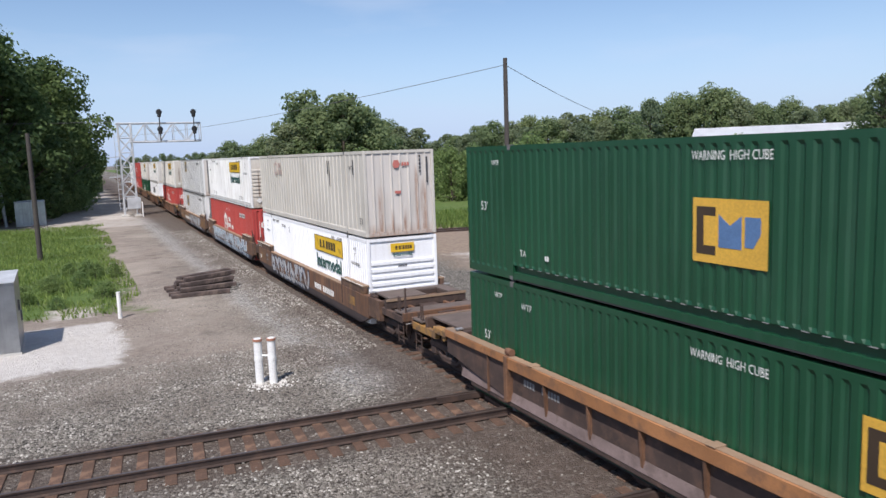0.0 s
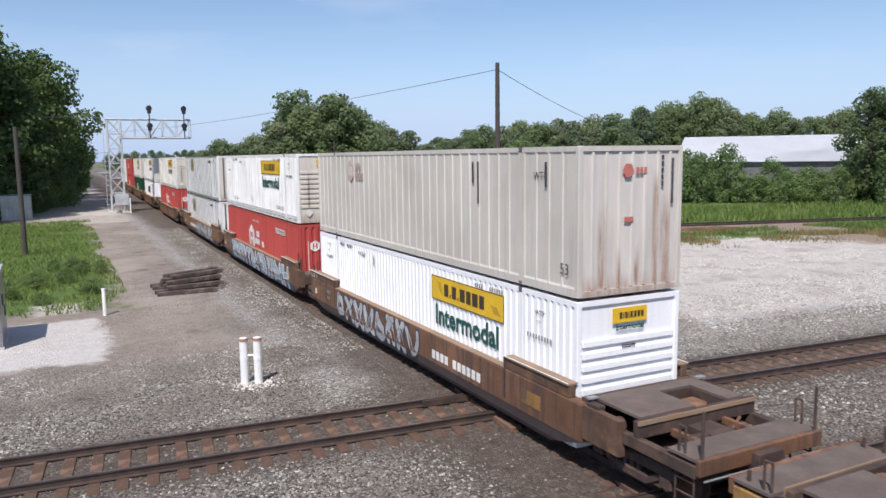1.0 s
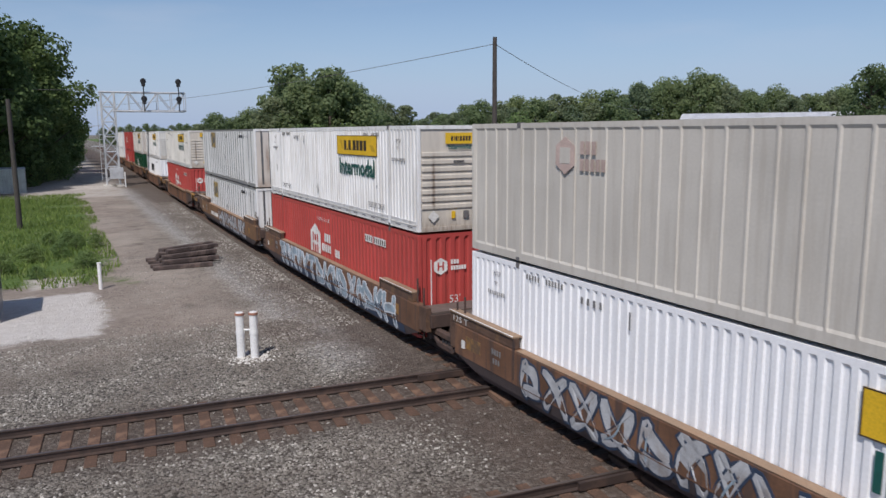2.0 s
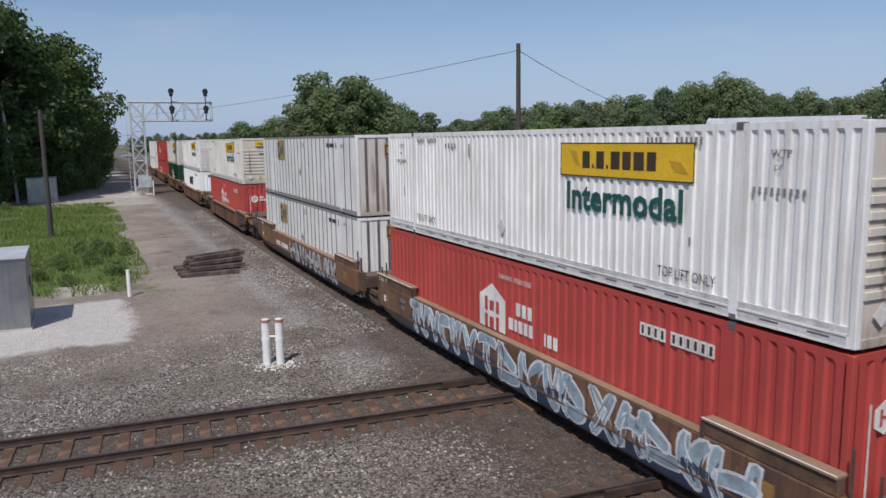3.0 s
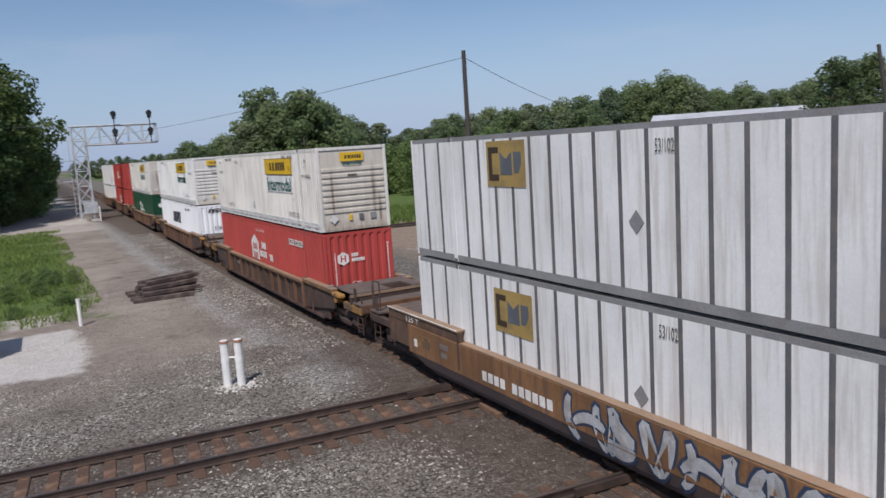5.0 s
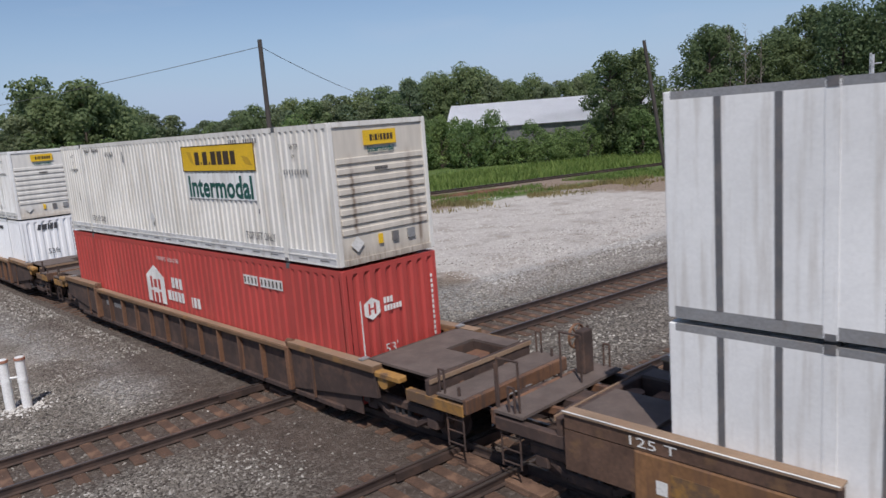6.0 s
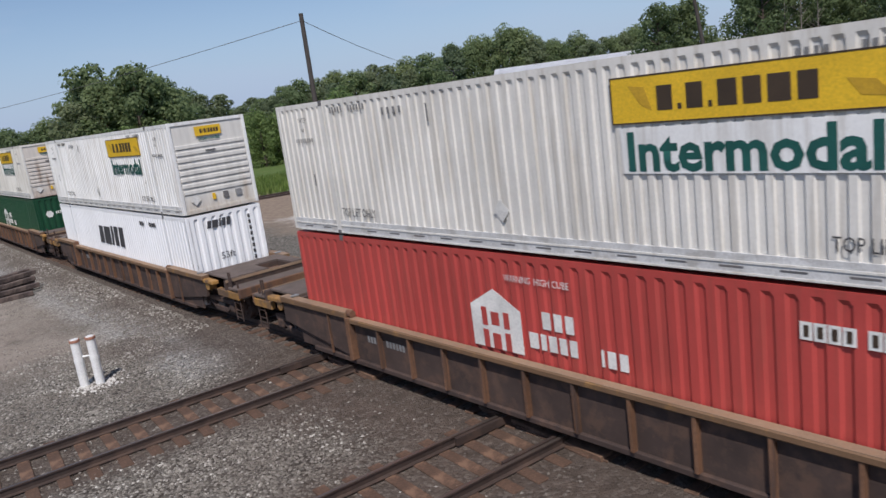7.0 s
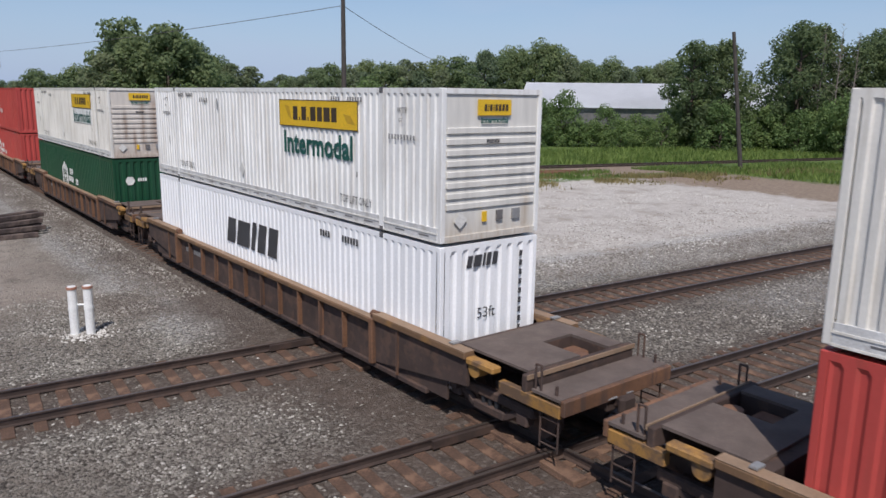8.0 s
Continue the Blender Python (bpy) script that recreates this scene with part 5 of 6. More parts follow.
                part("spoke", rod(bmesh.new(), (0.9 - 0.24 * math.cos(a), y + s * (r - 0.36), 1.85 - 0.24 * math.sin(a)), (0.9 + 0.24 * math.cos(a), y + s * (r - 0.36), 1.85 + 0.24 * math.sin(a)), 0.018, 5), wheel_paint or RUST, wheel)
            for x in (-1.3, 0.4):
                handrail(t, x, y + s * (r - 0.8), y + s * (r - 0.35), 1.2, 2.05, CAR_DARK)
    else:
        part("deck_plate", B(-1.34, 1.34, 0.12, 0.95, 1.10, 1.15), deck, t, "dusty walkway plate")
        part("deck_plate", B(-0.55, 0.55, 0.96, r - 0.03, 1.06, 1.11), deck, t, "dusty walkway plate")
        part("cross_beam", B(-1.40, 1.40, 0.86, 0.98, 0.72, 1.09, bevel=0.02), CAR_DARK, t)
        part("centre_sill", B(-0.3, 0.3, 0.4, r, 0.62, 1.02), CAR_DARK, t)
        for x in (-1.4, 1.4):
            for k, up in ((0.16, 1.95), (0.55, 1.75)):
                part("grab_iron", rod(bmesh.new(), (x, y + s * k, 0.35), (x, y + s * k, up), 0.025, 6), CAR_DARK, t)
            for z in (0.42, 0.75, 1.08):
                part("step", rod(bmesh.new(), (x, y + s * 0.16, z), (x, y + s * 0.55, z), 0.02, 6), CAR_DARK, t)
        hose = bmesh.new()
        prev = None
        for i in range(9):
            a = i / 8
            p = Vector((-0.7 + 0.25 * a, y + s * (1.1 + (r - 1.1) * a), 1.15 - 0.35 * math.sin(math.pi * a)))
            if prev:
                rod(hose, prev, p, 0.025, 6)
            prev = p
        part("air_hose", hose, GREYEDGE, t)


def smooth_car(label, y0, front, back, paint, spray=None, marks=True):
    """An articulated well unit with plain sloping sides and raised plates at both ends.
    front, back: (reach, coupler, brake) of its platforms."""
    t = thing("well_car", label, "rail car", group="well cars")
    for sgn in (-1, 1):
        ya, yb = -0.45, LEN + 0.45
        for nm, mt, prof in (("side_sill", paint, [(1.30, 1.27), (1.50, 1.27), (1.52, 1.24), (1.52, 0.52), (1.30, 0.52)]),
                             ("lower_skirt", SKIRT, [(1.30, 0.52), (1.517, 0.52), (1.44, 0.26), (1.38, 0.14), (1.28, 0.14)])):
            bm = bmesh.new()
            cut = 3.2 if mt is SKIRT else 0.0       # the skirt rises towards its ends
            a = [bm.verts.new((sgn * x, ya + cut * (0.52 - z), z)) for x, z in prof]
            b = [bm.verts.new((sgn * x, yb - cut * (0.52 - z), z)) for x, z in prof]
            for i in range(len(prof)):
                j = (i + 1) % len(prof)
                bm.faces.new((a[i], a[j], b[j], b[i]))
            bm.faces.new(a[::-1])
            bm.faces.new(b)
            bmesh.ops.recalc_face_normals(bm, faces=bm.faces[:])
            part(nm, bm, mt, t, "grimy grey-brown lower skirt" if mt is SKIRT else "")
        part("top_strip", box(min(sgn * 1.31, sgn * 1.515), max(sgn * 1.31, sgn * 1.515), 2.3, LEN - 2.3, 1.272, 1.285), LEDGE, t, "dusty pale top edge")
        for ya, yb, w0, w1 in ((-0.05, 2.3, -1.5 if front[1] else -0.9, -0.46), (LEN - 2.2, LEN + (1.65 if back[1] else 0.70), LEN + 0.46, LEN + (1.65 if back[1] else 0.72))):
            part("end_plate", box(min(sgn * 1.36, sgn * 1.512), max(sgn * 1.36, sgn * 1.512), ya, yb, 1.275, 1.52, bevel=0.012), CAR_GRIMY, t)
            part("end_web", box(min(sgn * 1.36, sgn * 1.508), max(sgn * 1.36, sgn * 1.508), w0, w1, 0.62, 1.265), CAR_GRIMY, t)
            part("ledge_rim", box(min(sgn * 1.525, sgn * 1.548), max(sgn * 1.525, sgn * 1.548), ya, yb, 1.556, 1.566), INK_WHITE, t, "pale worn edge")
            part("splice_plate", box(min(sgn * 1.50, sgn * 1.53), max(sgn * 1.50, sgn * 1.53), (yb if ya < 1 else ya) - 0.04, (yb if ya < 1 else ya) + 0.04, 0.6, 1.53, bevel=0.008), CAR_DARK, t)
            part("ledge", box(min(sgn * 1.30, sgn * 1.545), max(sgn * 1.30, sgn * 1.545), ya, yb, 1.522, 1.555), LEDGE, t, "dusty tan ledge")
    for k in range(5):
        part("floor_beam", box(-1.3, 1.3, 1.0 + k * 3.5, 1.3 + k * 3.5, 0.16, 0.285), CAR_DARK, t)
    car_end(t, -1, 0, front[0], CAR_DARK, DECK, front[1], front[2], True)
    car_end(t, 1, LEN, back[0], CAR_DARK, DECK, back[1], back[2], True)
    if front[1] is False:
        truck(t, -1.45)

    def side(u, v, d):
        return (-1.523 - d, LEN - u, v)
    if marks:
        patch("car_number_bar", t, side, INK_WHITE, bars(marks, 0.64, [0.8] * 4, 0.22, 0.3) + bars(marks + 1.18, 0.64, [0.8] * 6, 0.22, 0.3), "white car number bar")
    patch("stencil_panel", t, side, CAR_YELLOW, [rect(LEN - 1.6, LEN - 0.9, 0.72, 1.02)], "yellow worn panel")
    patch("stencil_panel", t, side, CAR_YELLOW, [rect(0.10, 0.78, 0.76, 1.06)], "yellow worn panel")
    glyphs("125 T", 0.14, t, lambda u, v, d: (-1.518 - d, LEN - u, v), -0.52, 1.33, INK_WHITE, "capacity_lettering", "white stencilled lettering", span=0.72)
    patch("stencil_square", t, side, INK_WHITE, [rect(-0.12, 0.05, 0.72, 0.92)], "small white square")
    patch("stencil_bar", t, side, INK_GREY, bars(1.3, 0.95, [0.5] * 4, 0.13, 0.3) + bars(1.35, 0.74, [0.5] * 3, 0.12, 0.4))
    if spray:
        for a, b, sd, base in spray:
            graffiti(t, a, b, 0.22, 1.23, sd, base)
    MOVING.append((t, y0, 0))
    return t


def ribbed_car(label, y0, front, back, chord_paint=None, heavy=False):
    """A single well car with stiffening ribs under a top chord; heavy: a deep chord, wide gussets and a sloping lower flange."""
    t = thing("well_car", label, "rail car", group="well cars")
    cp = chord_paint or CHORD
    c0, c1, e0, e1 = (1.03, 1.31, 1.14, 1.345) if heavy else (1.13, 1.245, 1.235, 1.375)
    step = 1.49 if heavy else 1.08
    for sgn in (-1, 1):
        def X(a, b):
            return min(sgn * a, sgn * b), max(sgn * a, sgn * b)
        # the sheets behind the ribs take a darker brown than the ribs
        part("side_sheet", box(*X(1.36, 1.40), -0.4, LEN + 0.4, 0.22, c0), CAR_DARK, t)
        part("top_chord", box(*X(1.31, 1.53), 2.05, LEN - 2.05, c0, c1, bevel=0.02), cp, t, "faded painted top chord")
        part("chord_dust", box(*X(1.33, 1.51), 2.1, LEN - 2.1, c1 + 0.001, c1 + 0.009), LEDGE, t, "dusty tan top")
        part("bottom_chord", box(*X(1.30, 1.46), 0.2, LEN - 0.2, 0.14, 0.26, bevel=0.02), CAR_DARK, t)
        if heavy:
            bm = box(*X(1.40, 1.47), -0.3, LEN + 0.3, 0.262, 0.47)
            for v in bm.verts:
                if v.co.z > 0.4 and abs(v.co.x) > 1.44:
                    v.co.x = sgn * 1.405
            part("lower_flange", bm, FLANGE, t, "dusty pinkish-grey sloping flange")
            for y in (3.0, 8.03, LEN - 3.0):
                part("chord_joint", box(*X(1.29, 1.54), y - 0.10, y + 0.10, c1 + 0.01, c1 + 0.03, bevel=0.005), LEDGE, t, "pale joint plate")
        n = int((LEN - 4.1) / step) + 1
        for k in range(1, n):
            y = 2.22 + step * k
            if y < LEN - 2.4:
                bm = box(*X(1.40, 1.51), y - 0.03, y + 0.03, 0.26, c0)
                if heavy:       # gussets taper towards the flange
                    for v in bm.verts:
                        if v.co.z < 0.4 and abs(v.co.x) > 1.45:
                            v.co.x = sgn * 1.44
                part("rib", bm, CAR_BROWN, t)
        for y in (1.15, LEN - 1.15):
            part("rib", box(*X(1.47, 1.51), y - 0.03, y + 0.03, 0.26, e0), CAR_BROWN, t)
        for ya, yb in ((-1.05, 2.0), (LEN - 2.0, LEN + 1.05)):
            part("end_chord", box(*X(1.29, 1.545), ya, yb, e0, e1, bevel=0.02), cp, t)
            part("ledge", box(*X(1.30, 1.54), ya, yb, e1 + 0.001, e1 + 0.010), LEDGE, t, "dusty tan ledge")
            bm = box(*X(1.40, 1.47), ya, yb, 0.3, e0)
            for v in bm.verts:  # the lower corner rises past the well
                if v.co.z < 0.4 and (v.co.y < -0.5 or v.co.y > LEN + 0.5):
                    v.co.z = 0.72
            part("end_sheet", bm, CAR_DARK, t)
            o = -1.8 if ya < 0 else LEN + 1.06
            part("chord_tip", box(*X(1.31, 1.53), o, o + 0.74, e0 - 0.06, e1 - 0.075, bevel=0.025), CAR_YELLOW, t, "worn yellow chord tip")
            part("inner_plate", box(*X(1.27, 1.289), ya if ya < 0 else LEN + 0.1, -0.1 if ya < 0 else yb, 0.85, e0 + 0.05), CAR_YELLOW, t, "worn yellow inner plate")
            part("drain_slot", box(*X(1.262, 1.272), (ya if ya < 0 else LEN) + 0.45, (ya if ya < 0 else LEN) + 0.60, 1.02, 1.16), BLACK, t)
        for y in (2.05, LEN - 2.05):
            part("guide_post", box(*X(1.38, 1.57), y - 0.07, y + 0.07, 0.26, c1 + 0.02, bevel=0.015), CAR_BROWN, t)
            part("lock_fitting", rod(bmesh.new(), (sgn * 1.42, y - 0.1, c1 + 0.09), (sgn * 1.42, y + 0.1, c1 + 0.09), 0.085, 10), RUST, t)
    for k in range(5):
        part("floor_beam", box(-1.3, 1.3, 1.0 + k * 3.5, 1.3 + k * 3.5, 0.16, 0.285), CAR_DARK, t)
    car_end(t, -1, 0, front[0], CAR_YELLOW, DECK, True, front[1])
    car_end(t, 1, LEN, back[0], CAR_YELLOW, DECK, True, back[1], wheel_paint=SIGN_YELLOW)

    def side(u, v, d):
        return (-1.402 - d, LEN - u, v)
    patch("car_number_bar", t, side, INK_GREY, bars(2.6, 0.75, [0.5] * 4, 0.15, 0.25) + bars(3.3, 0.75, [0.5] * 6, 0.15, 0.25), "faded car number bar")
    MOVING.append((t, y0, 0))
    return t


Y = [0.0, 23.47, 42.6, 61.93, 85.3, 108.55, 130.9, 153.6]


def gap(a, b):
    return (Y[b] - Y[a] - LEN) / 2


def build_cars():
    g = 0.12
    ribbed_car("grimy brown well car with orange top chord carrying green containers", Y[0], (2.6, False), (gap(0, 1) - g, False), CHORD, True)
    smooth_car("faded brown well car with silver sprayed shapes", Y[1], (gap(0, 1) - g, True, False), (gap(1, 2), False, False), CAR_BROWN, [(6.85, 13.75, 3, 1)], marks=10.2)
    smooth_car("brown well car covered in pale blue graffiti", Y[2], (gap(1, 2), False, False), (gap(2, 3), False, False), CAR_BROWN, [(0.6, 14.2, 8, 0)], marks=None)
    smooth_car("faded orange-brown well car with silver graffiti", Y[3], (gap(2, 3), False, False), (gap(3, 4) - g, True, True), CAR_ORANGE, [(2.25, 9.9, 15, 1)], marks=3.25)
    ribbed_car("grimy brown ribbed well car with orange top chord", Y[4], (gap(3, 4) - g, False), (gap(4, 5) - 0.55, False), CHORD_WORN)
    ribbed_car("dark brown ribbed well car with rusty top chord", Y[5], (gap(4, 5) - g, False), (gap(5, 6) - g, False), CHORD_WORN)
    ribbed_car("dark brown ribbed well car beneath ivory and green containers", Y[6], (gap(5, 6) - g, False), (gap(6, 7) - g, False), CAR_BROWN)
    for k in range(2):
        ribbed_car("dark brown ribbed well car far down the train", Y[7] + 22.8 * k, (3.2, False), (3.2, False), CAR_BROWN)


build_loads()
build_cars()


# ---- trees, bushes, grass ----
def leaf_cloud(bm, centre, radius, count, size, rng, squash=0.8):
    """A clump of small leaf sheets scattered through a lumpy ball, thicker towards its skin."""
    for _ in range(count):
        d = Vector((rng.gauss(0, 1), rng.gauss(0, 1), rng.gauss(0, 1))).normalized()
        r = radius * (0.45 + 0.55 * rng.random() ** 0.5) * (1 + 0.28 * noise.noise(d * 2.1 + centre * 0.7))
        p = centre + Vector((d.x, d.y, d.z * squash)) * r
        n = (d + Vector((rng.gauss(0, 0.55), rng.gauss(0, 0.55), rng.gauss(0, 0.55) + 0.35))).normalized()
        u = n.orthogonal().normalized()
        u.rotate(Matrix.Rotation(rng.uniform(0, 6.28), 3, n))
        w = n.cross(u)
        s = size * rng.uniform(0.6, 1.35)
        bm.faces.new([bm.verts.new(p + a) for a in (u * s * 0.5, w * s * 0.32 - n * s * 0.06, -u * s * 0.5, -w * s * 0.32 + n * s * 0.05)])


def tree_parts(seed, h, spread, leaves, size, low=0.25, clumps=26):
    """Meshes of a tree: a tapered trunk that forks into limbs, and a crown of leaf clumps on them."""
    rng = random.Random(seed)
    wood, crown = bmesh.new(), bmesh.new()
    lean = Vector((rng.uniform(-0.05, 0.05) * h, rng.uniform(-0.05, 0.05) * h, 0))
    fork = Vector((0, 0, h * low)) + lean * 0.4
    rod(wood, (0, 0, -0.4), fork, 0.026 * h, 9, 0.018 * h)
    rod(wood, fork, Vector((0, 0, h * 0.8)) + lean, 0.018 * h, 7, 0.004 * h)
    for k in range(clumps):
        s = (k + 0.5) / clumps
        z = h * (low * 0.8 + (0.97 - low * 0.8) * s)
        wide = spread * (math.sin(math.pi * min(1, 0.16 + 0.84 * s)) ** 0.75) * rng.uniform(0.45, 1.0)
        a = k * 2.4 + rng.uniform(-0.5, 0.5)
        c = Vector((math.cos(a) * wide, math.sin(a) * wide, z)) + lean * s
        start = Vector((0, 0, max(h * low, z - wide * 0.9))) + lean * s * 0.8
        rod(wood, start, start.lerp(c, 0.85), 0.007 * h, 5, 0.002 * h)
        r = spread * rng.uniform(0.20, 0.42)
        leaf_cloud(crown, c, r, int(leaves / clumps * (r / (0.31 * spread)) ** 2), size, rng)
    return mesh_of("trunk", wood, BARK), crown


def tree_kind(label, seed, h, spread, leaves, size, leaf=None, **kw):
    t = thing("tree", label, "tree")
    w, crown = tree_parts(seed, h, spread, leaves, size, **kw)
    o = new("trunk", w)
    o.parent = t
    part("crown", crown, leaf or LEAF, t)
    return t


def at(az, dist):
    """A place by its bearing from the standpoint, in degrees left of the track's line."""
    return -math.sin(radians(az)) * dist, math.cos(radians(az)) * dist


def skyline(az):
    """Height of the far tree tops above the horizon, in degrees, by bearing."""
    marks = ((-4, 0.5), (-9, 0.5), (-10.8, 1.4), (-12.8, 1.0), (-14.3, 2.2), (-15.6, 4.4), (-17, 5.0), (-18.4, 4.8), (-20, 4.0), (-21.6, 2.9), (-23, 1.9), (-26.5, 1.5), (-28.4, 1.6), (-29.1, 2.9), (-29.9, 1.9), (-33, 2.5),
             (-37, 2.6), (-42, 3.1), (-46, 3.7), (-50, 2.6), (-54, 2.4), (-56.6, 3.8), (-60, 3.8), (-64, 5.0), (-67, 3.7), (-70, 5.6), (-90, 6))
    return float(np.interp(-az, [-a for a, _ in marks], [e for _, e in marks]))


def woods():
    rng = random.Random(11)
    big = [tree_kind("tall dense green broadleaf tree beside the dirt road", 21 + i, 18, 5.4, 9500, 0.46, low=0.14, clumps=38) for i in range(3)]
    mid = [tree_kind("rounded green tree in a far tree line, haze painted into its leaves", 41 + i, 10, (4.2, 3.3, 3.8, 3.0, 4.0)[i], (5200, 4200, 4600, 4200, 5000)[i], 0.38, leaf=LEAF_FAR if i % 2 else LEAF_MID, low=(0.06, 0.1, 0.08, 0.05, 0.12)[i],
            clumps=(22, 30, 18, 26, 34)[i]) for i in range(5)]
    tall = [tree_kind("tall deep green tree with an open uneven crown", 81 + i, 12, (3.0, 3.8)[i], 6400, 0.30, leaf=LEAF_DUSK, low=(0.16, 0.1)[i], clumps=(34, 42)[i]) for i in range(2)]
    bush = [tree_kind("dense bright green leafy bush or weed", 61 + i, 5, 2.7, 3000, 0.26, leaf=LEAF_BUSH, low=0.05, clumps=22) for i in range(3)]
    used = set()

    def put(kinds, x, y, s, sz=None, group="woodland trees"):
        k = rng.choice(kinds)
        m = Matrix.Translation((x, y, -0.25)) @ Matrix.Rotation(rng.uniform(0, 6.28), 4, "Z")
        size = Matrix.Diagonal((s, s, sz or s, 1))
        if k.name in used:
            o = copy_thing(k, m @ size @ Matrix.Diagonal((*(1 / c for c in k.scale), 1)))
        else:
            used.add(k.name)
            o = k
            k.matrix_basis = m @ size
        o["group"] = group
        return o

    # the dark wood left of the dirt road, receding with it
    for x, y, h in ((-15, 86, 25), (-21, 84, 25), (-11, 92, 24), (-7.2, 99, 21.6), (-4.2, 107, 20), (-13, 103, 23), (-3.2, 117, 18.5), (-9, 118, 21), (-3.2, 129, 16.5), (-2.6, 142, 15.5), (-8, 140, 18),
                    (-2.2, 158, 14.5), (-1.6, 176, 13.5), (-1.0, 198, 13), (-0.5, 225, 12), (0, 258, 12), (-28, 82, 24), (-36, 86, 25), (-6, 170, 16), (-19, 97, 24), (1, 300, 12), (-7, 210, 15)):
        put(big, x + bend(y) - 0.5, y, h / 18.4)
    for x, y, s in ((-12, 84, 1.3), (-14.5, 80, 1.1), (-8.0, 93, 1.1), (-5.0, 100, 1.1), (-3.0, 107, 1.05), (-1.6, 114, 1.0), (-0.8, 123, 0.9), (-10, 89, 1.2), (-0.4, 133, 0.9),
                    (0, 148, 0.9), (0.4, 166, 0.9), (1, 188, 0.9), (1.5, 215, 0.9), (-17, 77.5, 1.1), (-20, 76, 1.0), (-11, 78, 0.6), (-24, 75, 1.1), (-3.6, 102, 0.9), (-2.4, 110, 1.2)):
        put(bush, x + bend(y) - 0.8, y, s, group="lineside bushes")
    # tree line beyond the train: tops follow the skyline, in two loose rows
    az = -9.5
    while az > -86:
        near = 118 if -22 < az < -14 else (150 if az > -40 else (205 if az > -56.5 else 104))
        for back in (0, 1):
            d = near * (1 + 0.16 * back) + rng.uniform(-6, 6)
            b = az + rng.uniform(-0.4, 0.4)
            h = (6.18 + d * math.tan(radians(skyline(b)))) * rng.choice((0.86, 0.96, 1.03, 1.08)) * (0.97 if back else 1)
            x, y = at(b, d)
            if near < 110 and -62.2 < b < -59.6:        # a gap that shows the roof behind
                continue
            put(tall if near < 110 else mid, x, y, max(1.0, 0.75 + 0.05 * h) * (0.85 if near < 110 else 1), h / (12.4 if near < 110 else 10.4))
        az -= 1.25 if near > 110 else 1.6
    for k in range(14):
        x, y = at(-3.2 - 0.55 * k, 420 + rng.uniform(-20, 30))
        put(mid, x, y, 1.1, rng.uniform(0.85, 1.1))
    # hedge of bushes behind the far track
    for k in range(62):
        az = -12 - k * 1.0
        x, y = at(az, 98 + rng.uniform(-3, 5))
        low = -57 < az < -48.8
        put(bush, x, y, rng.uniform(0.8, 1.0) if low else rng.uniform(1.0, 1.2), rng.choice((0.62, 0.72, 0.85, 1.0)) if low else rng.uniform(0.95, 1.35), group="lineside bushes")
    for k in range(26):        # weeds and young shrubs at the lawn's edge
        x, y = rng.choice(((rng.uniform(-1.5, 1.6), rng.uniform(36, 47)), (rng.uniform(-9, 0), rng.uniform(34.5, 38)), (rng.uniform(-16, -6), rng.uniform(60, 82))))
        put(bush, x, y, rng.uniform(0.12, 0.24), rng.uniform(0.10, 0.2), group="low weeds")
    for az, d, s in ((-33.5, 88, 1.5), (-35, 86, 1.3), (-36.5, 84, 1.25), (-31.8, 90, 1.3)):
        x, y = at(az, d)
        put(bush, x, y, s, group="lineside bushes")


woods()


def bare_branches():
    """Leafless grey saplings among the green trees."""
    rng = random.Random(5)
    for az in (-65.0, -66.0, -67.0):
        bm = bmesh.new()
        h = rng.uniform(14.5, 16)
        rod(bm, (0, 0, -0.3), (0.2, 0, h * 0.9), 0.10, 6, 0.03)
        for k in range(60):
            z = h * rng.uniform(0.35, 0.95)
            a = rng.uniform(0, 6.28)
            l = rng.uniform(0.8, 2.2) * (1.2 - z / h)
            rod(bm, (0.2 * z / h, 0, z), (math.cos(a) * l, math.sin(a) * l, z + l * 0.9), 0.022, 4, 0.006)
        x, y = at(az, 101)
        ob = part("bare_sapling", bm, TWIG)
        ob.location = (x, y, -0.25)
        tagged(ob, "leafless grey sapling among green trees", "tree", "bare saplings")


bare_branches()


def blades(name, label, material, count, place, size, seed):
    rng = random.Random(seed)
    verts, faces = [], []
    made = 0
    while made < count:
        p = place(rng)
        if p is None:
            continue
        x, y = p
        a, h, w = rng.uniform(0, 6.28), size * rng.uniform(0.5, 1.4), size * rng.uniform(0.10, 0.2)
        dx, dy = math.cos(a) * w, math.sin(a) * w
        lx, ly = rng.gauss(0, 0.35) * h, rng.gauss(0, 0.35) * h
        i = len(verts)
        verts += [(x - dx, y - dy, -0.22), (x + dx, y + dy, -0.22), (x + lx, y + ly, -0.2 + h)]
        faces.append((i, i + 1, i + 2))
        made += 1
    me = bpy.data.meshes.new(name)
    me.from_pydata(verts, [], faces)
    me.materials.append(material)
    tagged(new(name, me), label, "grass", kind="stuff")


def lawn_left(rng):
    x, y = rng.uniform(-22, 2.4), rng.uniform(33, 84)
    edge = 1.6 + 2.2 * noise.noise(Vector((x * 0.2, y * 0.17, 3.0))) + (1.0 if y > 45 else 0)
    if x > edge or noise.noise(Vector((x * 0.25, y * 0.25, 8.0))) > 0.42 or (y < 36 and x < -1.0 and rng.random() < 0.8):
        return None
    return x, y


def verge_right(rng):
    x = rng.uniform(20, 125)
    y = 61.5 - 0.28 * x + rng.uniform(0, 16) ** 1.0
    return x, y


